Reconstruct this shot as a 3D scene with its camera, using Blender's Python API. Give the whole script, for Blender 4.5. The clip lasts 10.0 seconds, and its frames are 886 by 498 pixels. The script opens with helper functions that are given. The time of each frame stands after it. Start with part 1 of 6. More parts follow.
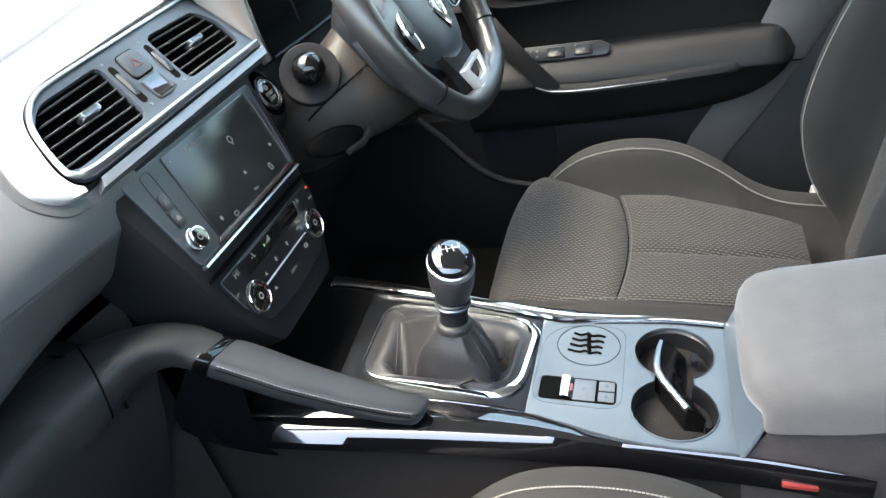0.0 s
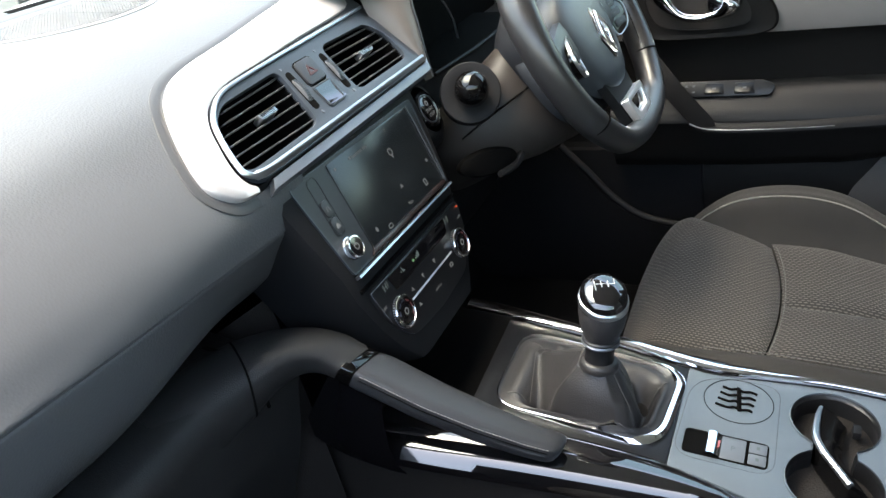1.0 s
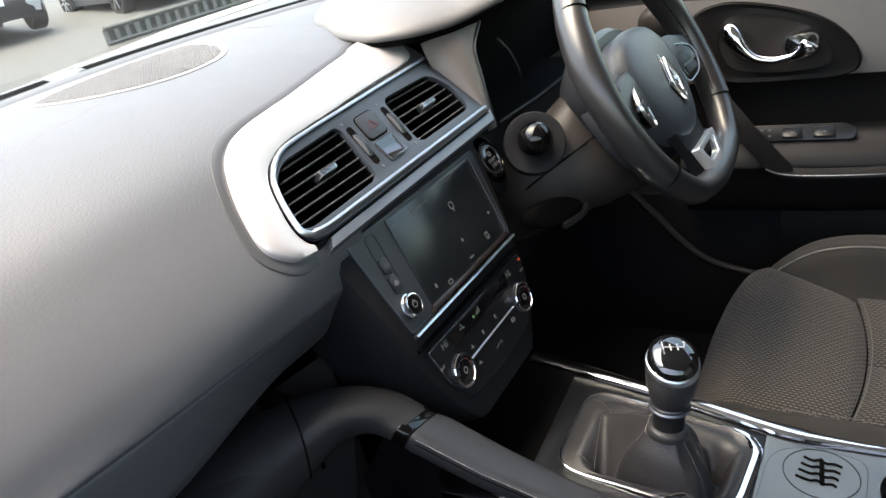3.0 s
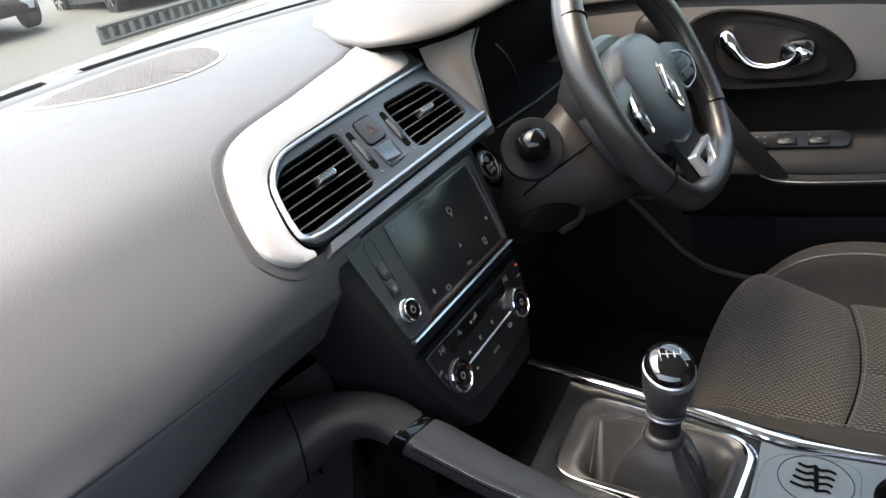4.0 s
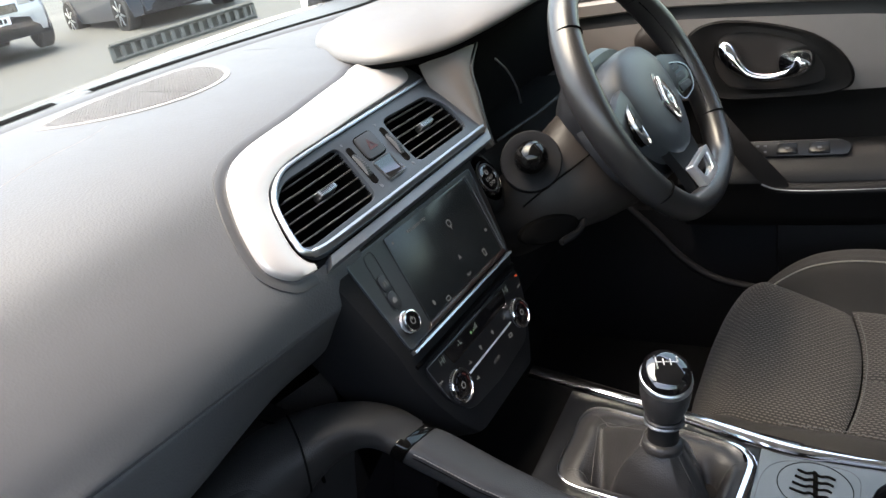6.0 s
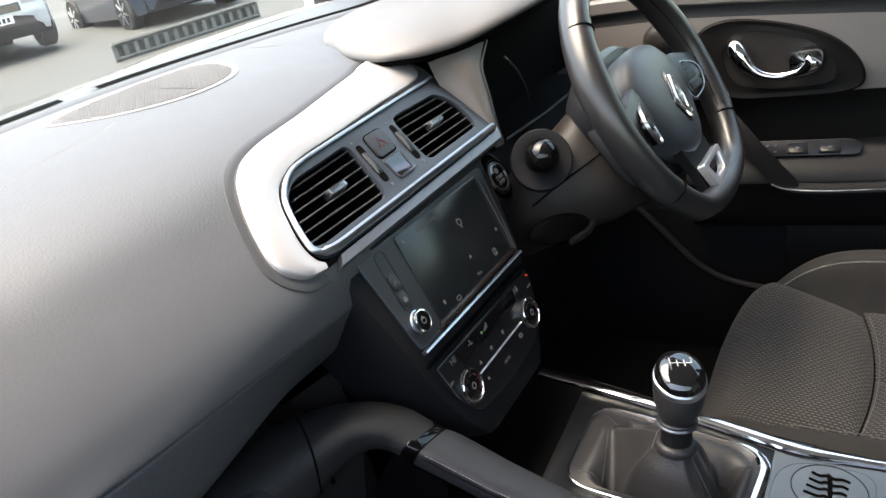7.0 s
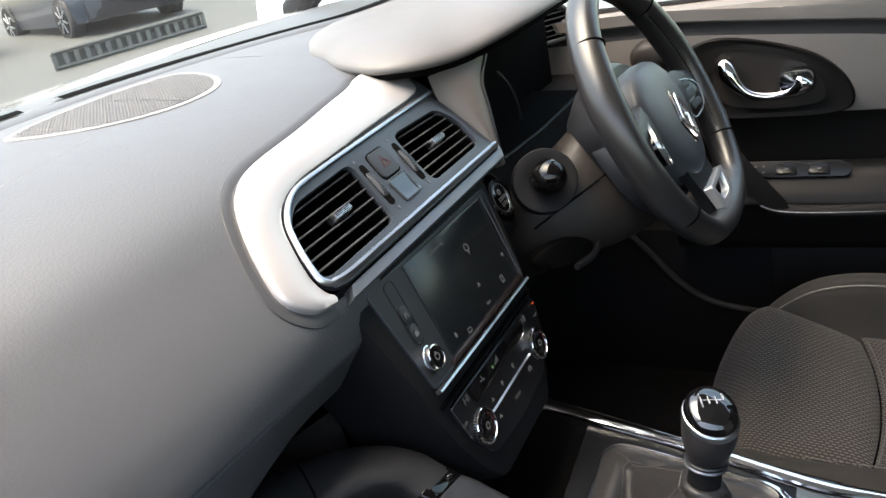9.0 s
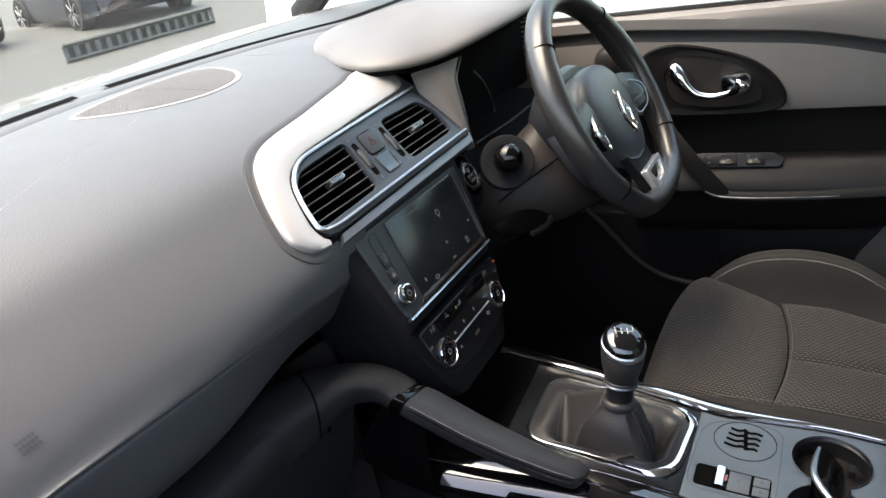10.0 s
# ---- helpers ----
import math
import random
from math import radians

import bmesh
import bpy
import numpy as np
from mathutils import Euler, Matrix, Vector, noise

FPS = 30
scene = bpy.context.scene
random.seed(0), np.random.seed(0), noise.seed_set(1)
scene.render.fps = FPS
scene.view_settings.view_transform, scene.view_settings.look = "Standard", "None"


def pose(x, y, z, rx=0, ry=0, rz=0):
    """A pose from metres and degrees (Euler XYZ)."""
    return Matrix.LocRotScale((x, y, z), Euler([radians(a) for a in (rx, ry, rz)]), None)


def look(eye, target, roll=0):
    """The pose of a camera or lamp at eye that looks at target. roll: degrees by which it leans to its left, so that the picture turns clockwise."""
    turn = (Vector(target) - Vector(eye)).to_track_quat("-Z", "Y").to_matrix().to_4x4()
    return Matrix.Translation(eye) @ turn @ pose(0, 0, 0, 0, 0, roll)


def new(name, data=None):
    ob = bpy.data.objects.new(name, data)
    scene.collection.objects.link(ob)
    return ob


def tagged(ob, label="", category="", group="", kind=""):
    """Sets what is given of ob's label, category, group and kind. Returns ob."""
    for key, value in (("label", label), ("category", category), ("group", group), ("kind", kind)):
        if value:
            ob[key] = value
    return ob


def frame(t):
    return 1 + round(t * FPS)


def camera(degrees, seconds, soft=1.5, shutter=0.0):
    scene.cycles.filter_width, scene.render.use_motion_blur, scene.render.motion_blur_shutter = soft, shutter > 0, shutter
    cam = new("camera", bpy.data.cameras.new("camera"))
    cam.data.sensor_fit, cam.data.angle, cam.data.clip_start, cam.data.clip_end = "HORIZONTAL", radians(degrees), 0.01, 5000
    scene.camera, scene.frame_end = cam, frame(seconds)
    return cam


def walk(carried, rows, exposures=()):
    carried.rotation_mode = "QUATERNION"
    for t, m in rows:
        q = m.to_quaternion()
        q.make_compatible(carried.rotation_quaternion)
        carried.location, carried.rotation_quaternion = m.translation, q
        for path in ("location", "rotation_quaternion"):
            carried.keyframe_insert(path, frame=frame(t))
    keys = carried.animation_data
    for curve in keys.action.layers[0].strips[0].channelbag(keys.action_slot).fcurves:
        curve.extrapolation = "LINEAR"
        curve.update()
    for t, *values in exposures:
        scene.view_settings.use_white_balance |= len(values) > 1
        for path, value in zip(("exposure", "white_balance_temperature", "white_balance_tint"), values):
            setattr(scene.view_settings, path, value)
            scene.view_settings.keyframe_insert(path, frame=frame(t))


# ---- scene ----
cam = camera(59.2, 10.0)
PATH = [
    (0, (-0.636, -0.191, 1.179), (0.969, 0.415, 0.152), -13.1),
    (0.5, (-0.637, -0.164, 1.179), (0.952, 0.516, 0.174), -12.4),
    (1, (-0.634, -0.139, 1.183), (0.916, 0.715, 0.251), -11.2),
    (1.5, (-0.616, -0.136, 1.201), (0.916, 0.836, 0.36), -12.1),
    (2, (-0.607, -0.139, 1.2), (0.903, 0.882, 0.377), -13.2),
    (2.5, (-0.604, -0.138, 1.193), (0.906, 0.881, 0.368), -13.1),
    (4, (-0.606, -0.132, 1.2), (0.918, 0.864, 0.372), -12.2),
    (4.5, (-0.608, -0.139, 1.201), (0.919, 0.857, 0.379), -12.3),
    (5, (-0.605, -0.147, 1.2), (0.925, 0.854, 0.39), -12.7),
    (5.5, (-0.612, -0.152, 1.204), (0.913, 0.866, 0.407), -13.2),
    (7, (-0.61, -0.138, 1.201), (0.912, 0.888, 0.408), -13.0),
    (7.5, (-0.612, -0.124, 1.203), (0.922, 0.888, 0.415), -12.7),
    (8, (-0.606, -0.086, 1.204), (0.945, 0.895, 0.41), -12.2),
    (8.5, (-0.591, -0.059, 1.207), (0.99, 0.886, 0.427), -11.6),
    (9, (-0.586, -0.055, 1.201), (1.014, 0.851, 0.414), -11.2),
    (9.5, (-0.658, -0.11, 1.214), (0.943, 0.785, 0.416), -10.6),
    (10, (-0.739, -0.171, 1.231), (0.856, 0.741, 0.441), -10.3),
]
EXPOSURE = [(0.0, 4.08, 6850, 10), (0.5, 3.9, 6900, 10), (1.0, 3.42, 7000, 10), (1.5, 3.02, 7200, 12), (2.2, 2.97, 7300, 15.5), (4.5, 3.02, 7300, 15.5), (5.4, 2.95, 7300, 15.5), (7.0, 2.93, 7300, 15.5), (8.5, 2.75, 7300, 15.5), (10.0, 2.76, 7350, 15.5)]
walk(cam, [(t, look(eye, target, roll)) for t, eye, target, roll in PATH], EXPOSURE)

# ---- light ----
world = bpy.data.worlds.new("sky")
scene.world = world
world.use_nodes = True
wn = world.node_tree.nodes
sky = wn.new("ShaderNodeTexSky")
sky.sky_type, sky.sun_disc = "NISHITA", False
sky.sun_elevation, sky.sun_rotation = radians(75), radians(-25)
sky.air_density, sky.dust_density = 1.4, 4.0
world.node_tree.links.new(sky.outputs["Color"], wn["Background"].inputs["Color"])
wn["Background"].inputs["Strength"].default_value = 0.15
sun = new("sun", bpy.data.lights.new("sun", "SUN"))
sun.data.energy, sun.data.angle, sun.data.color = 1.1, radians(60), (1.0, 0.96, 0.9)
sun.matrix_world = look((-0.8, 1.7, 7), (0, 0, 0))


# ---- materials ----
def material(name, color, rough=0.5, metal=0.0, spec=0.5, coat=0.0, grain=0.0, grain_size=0.0015, mottle=0.12, mottle_size=0.05, sheen=0.0):
    """A painted or moulded surface: base colour with soft mottling, and a fine moulded grain as relief."""
    m = bpy.data.materials.new(name)
    m.use_nodes = True
    n, l = m.node_tree.nodes, m.node_tree.links
    b = n["Principled BSDF"]
    b.inputs["Roughness"].default_value = rough
    b.inputs["Metallic"].default_value = metal
    b.inputs["Specular IOR Level"].default_value = spec
    b.inputs["Coat Weight"].default_value = coat
    b.inputs["Coat Roughness"].default_value = 0.04
    b.inputs["Sheen Weight"].default_value = sheen
    tc = n.new("ShaderNodeTexCoord")
    big = n.new("ShaderNodeTexNoise")
    big.inputs["Scale"].default_value = 1 / mottle_size
    big.inputs["Detail"].default_value = 5
    l.new(tc.outputs["Object"], big.inputs["Vector"])
    ramp = n.new("ShaderNodeMapRange")
    ramp.inputs["To Min"].default_value, ramp.inputs["To Max"].default_value = 1 - mottle, 1 + mottle
    l.new(big.outputs["Fac"], ramp.inputs["Value"])
    mul = n.new("ShaderNodeMix")
    mul.data_type, mul.blend_type = "RGBA", "MULTIPLY"
    mul.inputs["Factor"].default_value = 1
    mul.inputs["A"].default_value = (*color, 1)
    l.new(ramp.outputs["Result"], mul.inputs["B"])
    l.new(mul.outputs["Result"], b.inputs["Base Color"])
    rr = n.new("ShaderNodeMapRange")
    rr.inputs["To Min"].default_value, rr.inputs["To Max"].default_value = rough * 0.9, min(1, rough * 1.12)
    l.new(big.outputs["Fac"], rr.inputs["Value"])
    l.new(rr.outputs["Result"], b.inputs["Roughness"])
    if grain:
        g = n.new("ShaderNodeTexVoronoi")
        g.feature = "F1"
        g.inputs["Scale"].default_value = 1 / grain_size
        l.new(tc.outputs["Object"], g.inputs["Vector"])
        bump = n.new("ShaderNodeBump")
        bump.inputs["Strength"].default_value = grain
        bump.inputs["Distance"].default_value = grain_size * 0.4
        l.new(g.outputs["Distance"], bump.inputs["Height"])
        l.new(bump.outputs["Normal"], b.inputs["Normal"])
    return m


def glowing(name, color, strength):
    m = bpy.data.materials.new(name)
    m.use_nodes = True
    b = m.node_tree.nodes["Principled BSDF"]
    b.inputs["Base Color"].default_value = (*(c * 0.06 for c in color), 1)
    b.inputs["Emission Color"].default_value = (*color, 1)
    b.inputs["Emission Strength"].default_value = strength
    return m


def clear_glass(name, tint=(1, 1, 1)):
    m = bpy.data.materials.new(name)
    m.use_nodes = True
    n, l = m.node_tree.nodes, m.node_tree.links
    n.remove(n["Principled BSDF"])
    tr, gl, mix, lw, pw, sc = (n.new("ShaderNode" + k) for k in ("BsdfTransparent", "BsdfGlossy", "MixShader", "LayerWeight", "Math", "Math"))
    pw.operation, pw.inputs[1].default_value = "POWER", 4.0
    sc.operation, sc.inputs[1].default_value, sc.inputs[2].default_value = "MULTIPLY_ADD", 0.9, 0.09
    lw.inputs["Blend"].default_value = 0.5
    tr.inputs["Color"].default_value = (*tint, 1)
    gl.inputs["Roughness"].default_value = 0.02
    l.new(lw.outputs["Facing"], pw.inputs[0])
    l.new(pw.outputs[0], sc.inputs[0])
    l.new(sc.outputs[0], mix.inputs["Fac"])
    l.new(tr.outputs["BSDF"], mix.inputs[1])
    l.new(gl.outputs["BSDF"], mix.inputs[2])
    l.new(mix.outputs["Shader"], n["Material Output"].inputs["Surface"])
    return m


def woven(name, color, thread, dash=0.0085, sheen=0.2):
    """Seat cloth: dark knit with rows of short light thread dashes and a raised honeycomb relief."""
    m = material(name, color, 0.9, spec=0.2, sheen=sheen, mottle=0.18, mottle_size=0.03)
    n, l = m.node_tree.nodes, m.node_tree.links
    b = n["Principled BSDF"]
    base = b.inputs["Base Color"].links[0].from_socket
    tc = n.new("ShaderNodeTexCoord")
    sep = n.new("ShaderNodeSeparateXYZ")
    l.new(tc.outputs["UV"], sep.inputs["Vector"])

    def math_node(op, a, b_=None):
        k = n.new("ShaderNodeMath")
        k.operation = op
        for i, v in enumerate((a, b_)):
            if v is None:
                continue
            if isinstance(v, (int, float)):
                k.inputs[i].default_value = v
            else:
                l.new(v, k.inputs[i])
        return k.outputs[0]

    row = math_node("DIVIDE", sep.outputs["X"], dash * 0.55)
    odd = math_node("MULTIPLY", math_node("MODULO", math_node("FLOOR", math_node("ADD", row, 1000)), 2), 0.5)
    col = math_node("ADD", math_node("DIVIDE", sep.outputs["Y"], dash), odd)
    fr_r = math_node("SUBTRACT", math_node("FRACT", math_node("ADD", row, 1000)), 0.5)
    fr_c = math_node("SUBTRACT", math_node("FRACT", math_node("ADD", col, 1000)), 0.5)
    cell = math_node("ADD", math_node("POWER", math_node("MULTIPLY", fr_r, 5.0), 2), math_node("POWER", math_node("MULTIPLY", fr_c, 2.6), 4))
    mask = n.new("ShaderNodeMapRange")
    mask.inputs["From Min"].default_value, mask.inputs["From Max"].default_value = 1.0, 0.5
    l.new(cell, mask.inputs["Value"])
    mix = n.new("ShaderNodeMix")
    mix.data_type = "RGBA"
    l.new(mask.outputs["Result"], mix.inputs["Factor"])
    l.new(base, mix.inputs["A"])
    mix.inputs["B"].default_value = (*thread, 1)
    l.new(mix.outputs["Result"], b.inputs["Base Color"])
    bump = n.new("ShaderNodeBump")
    bump.inputs["Strength"].default_value, bump.inputs["Distance"].default_value = 0.5, 0.0012
    l.new(mask.outputs["Result"], bump.inputs["Height"])
    l.new(bump.outputs["Normal"], b.inputs["Normal"])
    return m


PAD = material("soft_dash_plastic", (0.0575, 0.0606, 0.0648), 0.50, spec=0.45, grain=0.20, grain_size=0.0021, mottle=0.05)
VISOR = material("visor_soft_plastic", (0.085, 0.082, 0.080), 0.5, spec=0.45, grain=0.25, grain_size=0.0017)
PAD_EDGE = material("grey_edge_plastic", (0.035, 0.036, 0.038), 0.5, grain=0.15)
SILVER = material("silver_paint", (0.42, 0.41, 0.405), 0.42, metal=0.45, coat=0.2, mottle=0.03)
CHROME = material("chrome", (0.82, 0.83, 0.85), 0.1, metal=1.0, mottle=0.04)
BRIGHT_SATIN = material("bright_satin_chrome", (0.82, 0.83, 0.84), 0.32, metal=0.9, mottle=0.03)
STRIP = material("dull_metal_strip", (0.15, 0.165, 0.185), 0.42, metal=0.8, mottle=0.05)
SATIN = material("satin_chrome", (0.46, 0.485, 0.51), 0.3, metal=1.0, mottle=0.05)
GLOSS = material("piano_black", (0.003, 0.003, 0.0035), 0.05, spec=1.0, mottle=0.3)
STACK = material("stack_plastic", (0.0098, 0.0112, 0.0136), 0.42, grain=0.12, grain_size=0.001)
# lighter, bluer copy of stack_plastic: the panel's highlight is in the colour
VENT_PANEL = material("highlit_stack_plastic", (0.020, 0.0255, 0.033), 0.36, grain=0.1, grain_size=0.001)
# dark parts; also set low to hold the shade under the dash
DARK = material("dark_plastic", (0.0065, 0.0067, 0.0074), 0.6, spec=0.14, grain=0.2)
# black parts, and the shade inside cavities put in as colour
BLACK = material("black_parts_and_cavity_shade", (0.0018, 0.0018, 0.0018), 0.9, spec=0.04)
BROWNISH = material("warm_grey_plastic", (0.0185, 0.0160, 0.0145), 0.5, spec=0.25, grain=0.25)
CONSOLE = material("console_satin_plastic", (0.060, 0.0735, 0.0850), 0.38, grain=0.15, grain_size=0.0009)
LEATHER = material("black_leather", (0.0205, 0.0222, 0.0248), 0.40, spec=0.40, grain=0.4, grain_size=0.0012)
GAITER = material("gaiter_leather", (0.0170, 0.0170, 0.0178), 0.46, spec=0.36, grain=0.3, grain_size=0.0018)
PALE_STITCH = material("pale_grey_thread", (0.15, 0.147, 0.142), 0.8)
STITCH = material("grey_thread", (0.07, 0.068, 0.066), 0.8)
CLOTH = woven("woven_seat_cloth", (0.0235, 0.0212, 0.0195), (0.088, 0.079, 0.070), 0.0076, 0.05)
SIDE_CLOTH = material("plain_seat_cloth", (0.0215, 0.0200, 0.0186), 0.85, spec=0.15, grain=0.5, grain_size=0.0010, mottle=0.22, mottle_size=0.04, sheen=0.03)
ARM_CLOTH = material("armrest_cloth", (0.080, 0.072, 0.065), 0.9, grain=0.6, grain_size=0.0012, mottle=0.30, mottle_size=0.03, sheen=0.2)
PIPING = material("light_piping_thread", (0.20, 0.19, 0.165), 0.8)
DOOR_TRIM = material("door_trim_plastic", (0.172, 0.156, 0.142), 0.55, grain=0.3)
# black handle surround plastic; also carries the door pocket's shade as colour
DOOR_DARK = material("dark_shaded_door_plastic", (0.0068, 0.0064, 0.0061), 0.55, spec=0.12, grain=0.25)
SCREEN = material("display_glass", (0.008, 0.01, 0.011), 0.22, spec=0.45, mottle=0.1)
GLASS = clear_glass("window_glass", (0.86, 0.93, 0.89))
TUNNEL = material("brown_tunnel_carpet", (0.017, 0.0152, 0.0140), 0.9, spec=0.1, grain=0.5, grain_size=0.002)
# near black: the footwell's shade is put into the carpet colour
CARPET = material("shaded_carpet", (0.004, 0.004, 0.0042), 0.95, spec=0.1, grain=0.6, grain_size=0.002)
HEADLINER = material("headliner_cloth", (0.56, 0.55, 0.53), 0.9, grain=0.3)
WHITE_PAINT = material("white_car_paint", (0.8, 0.81, 0.82), 0.25, coat=1.0, mottle=0.02)
BLUE_PAINT = material("dark_blue_car_paint", (0.015, 0.025, 0.04), 0.35, coat=0.3)
TYRE = material("tyre_rubber", (0.02, 0.02, 0.02), 0.8)
TARMAC = material("tarmac", (0.043, 0.045, 0.040), 0.75, grain=0.6, grain_size=0.02, mottle=0.3, mottle_size=1.5)
SLAT = material("vent_slat_plastic", (0.05, 0.051, 0.053), 0.35)
LID = material("grey_lid_plastic", (0.019, 0.0190, 0.0195), 0.5, spec=0.25, grain=0.45, grain_size=0.0012)
# lighter copy of the column's plastic: side light is put into the colour
FLANK = material("lit_warm_grey_plastic", (0.080, 0.071, 0.065), 0.42, grain=0.12)
RIM_LEATHER = material("polished_rim_leather", (0.0145, 0.0142, 0.0143), 0.32, spec=0.65, grain=0.08, grain_size=0.0010, mottle=0.06)
COLLAR = material("collar_black", (0.0025, 0.0025, 0.0025), 0.08, spec=0.35)
GLOSS_WARM = material("smoked_gloss", (0.012, 0.008, 0.008), 0.25)
GRILLE_RIM = material("pale_grille_plastic", (0.19, 0.185, 0.18), 0.5)
GRILLE_BAR = material("grille_bar_plastic", (0.13, 0.127, 0.124), 0.5)
# near black: the stack's dark reflection is put into this colour
FRONT_PANEL = material("console_front_dark_reflection", (0.0036, 0.0041, 0.0052), 0.36, spec=0.16, grain=0.1)
PANEL = material("control_panel_plastic", (0.006, 0.0065, 0.0075), 0.35, spec=0.3)
COVER = material("airbag_cover_plastic", (0.036, 0.042, 0.048), 0.42, grain=0.3, grain_size=0.0012)
CUP = material("cup_holder_plastic", (0.0062, 0.0064, 0.0068), 0.34, spec=0.4, grain=0.2)
BUTTON = material("grey_button_plastic", (0.065, 0.073, 0.082), 0.4)
WARM_LIGHT = material("pale_seat_base_plastic", (0.3, 0.28, 0.26), 0.5)
ARM_PAD = material("door_armrest_vinyl", (0.0078, 0.0082, 0.0086), 0.5, spec=0.2, grain=0.35, grain_size=0.0014)
COWL = material("scuttle_plastic", (0.12, 0.125, 0.13), 0.5, grain=0.3)
SILVER_CAR = material("silver_car_paint", (0.45, 0.47, 0.5), 0.3, metal=0.5, coat=1.0)
LAMP = material("headlamp_cover", (0.6, 0.62, 0.64), 0.1, metal=0.6, coat=1.0)
PLATE = material("plate_white", (0.7, 0.71, 0.72), 0.4)
RAIL = material("weathered_rail_paint", (0.10, 0.105, 0.095), 0.6, mottle=0.3)
RAIL_DARK = material("dark_rail_paint", (0.045, 0.05, 0.045), 0.6)
ICON_PALE = glowing("readout_light", (0.55, 0.68, 0.66), 0.013)
ICON_GREEN = glowing("green_light", (0.35, 0.75, 0.35), 0.03)
RED_DIM = glowing("dim_red", (0.25, 0.02, 0.015), 0.015)
BLUE_DIM = glowing("dim_blue", (0.04, 0.06, 0.15), 0.008)
ICON = glowing("icon_light", (0.6, 0.63, 0.65), 0.018)
ICON_DIM = glowing("icon_dim", (0.3, 0.32, 0.33), 0.03)
RED_LED = glowing("red_light", (1.0, 0.12, 0.03), 0.05)
RED_PLASTIC = material("red_reflector", (0.18, 0.025, 0.02), 0.3, coat=0.6)
BIN = material("brown_bin_plastic", (0.042, 0.036, 0.033), 0.5, grain=0.4, grain_size=0.002, mottle=0.35, mottle_size=0.02)
DOOR_REAR = material("grey_shut_panel_plastic", (0.056, 0.053, 0.050), 0.6, grain=0.25)
WHITE_MARK = material("white_print", (0.30, 0.31, 0.32), 0.5)


# ---- building helpers ----
def part(name, bm, mat, parent=None, label="", m=None, sharp=38):
    """Links a bmesh as one mesh object, in world coordinates after m, under a thing or a part."""
    me = bpy.data.meshes.new(name)
    if m is not None:
        bm.transform(m)
    bmesh.ops.remove_doubles(bm, verts=bm.verts, dist=0.00002)
    bmesh.ops.recalc_face_normals(bm, faces=bm.faces)
    bm.to_mesh(me)
    bm.free()
    me.shade_smooth()
    me.set_sharp_from_angle(angle=radians(sharp))
    me.materials.append(mat)
    ob = new(name, me)
    if parent:
        ob.parent = parent
    if label:
        ob["label"] = label
    return ob


def thing(name, label, category, group="", kind=""):
    return tagged(new(name), label, category, group, kind)


def tilted(x, y, z, tilt, yaw=0):
    """A panel's frame: local x across, y up along the panel, z out towards the cabin. tilt: degrees that it leans back."""
    return Matrix.Translation((x, y, z)) @ Matrix.Rotation(radians(yaw), 4, "Z") @ Matrix.Rotation(radians(90 - tilt), 4, "X")


def spline(pts, n=8, closed=False):
    """Points along a smooth curve through pts."""
    pts = [Vector(p) for p in pts]
    k = len(pts)
    out = []
    for i in range(k if closed else k - 1):
        p0, p1, p2, p3 = (pts[(i + d) % k] if closed else pts[min(max(i + d, 0), k - 1)] for d in (-1, 0, 1, 2))
        for j in range(n):
            t = j / n
            out.append(0.5 * (2 * p1 + (p2 - p0) * t + (2 * p0 - 5 * p1 + 4 * p2 - p3) * t * t + (3 * p1 - p0 - 3 * p2 + p3) * t ** 3))
    if not closed:
        out.append(pts[-1])
    return out


def unrolled(rings):
    """A skin over rings with a UV map in metres, measured along the cloth, so that a weave keeps its size over curves."""
    bm = loft(rings)
    uv = bm.loops.layers.uv.new("cloth")
    nc = len(rings[0])
    bm.verts.index_update()
    grid = [[Vector(p) for p in r] for r in rings]
    mid = nc // 2
    down = [0.0]
    for a, b in zip(grid, grid[1:]):
        down.append(down[-1] + (b[mid] - a[mid]).length)
    across = []
    for r in grid:
        run = [0.0]
        for a, b in zip(r, r[1:]):
            run.append(run[-1] + (b - a).length)
        across.append([q - run[mid] for q in run])
    for f in bm.faces:
        for lp in f.loops:
            i, j = divmod(lp.vert.index, nc)
            lp[uv].uv = (across[i][j], down[i])
    return bm


def loft(rings, around=False, along=False, caps=False):
    """A skin over rings of points. around: each ring closes; along: the last ring joins the first."""
    bm = bmesh.new()
    vs = [[bm.verts.new(p) for p in r] for r in rings]
    nr, nc = len(vs), len(vs[0])
    for i in range(nr if along else nr - 1):
        for j in range(nc if around else nc - 1):
            q = [vs[i][j], vs[i][(j + 1) % nc], vs[(i + 1) % nr][(j + 1) % nc], vs[(i + 1) % nr][j]]
            if len(set(q)) == 4:
                bm.faces.new(q)
    if caps:
        bm.faces.new(vs[0])
        bm.faces.new(vs[-1])
    return bm


def rounded(w, h, r, n=5, x=0.0, y=0.0):
    """Outline of a rounded rectangle."""
    out = []
    for cx, cy, a in ((w / 2 - r, h / 2 - r, 0), (-w / 2 + r, h / 2 - r, 90), (-w / 2 + r, -h / 2 + r, 180), (w / 2 - r, -h / 2 + r, 270)):
        for i in range(n + 1):
            b = radians(a + 90 * i / n)
            out.append((x + cx + r * math.cos(b), y + cy + r * math.sin(b)))
    return out


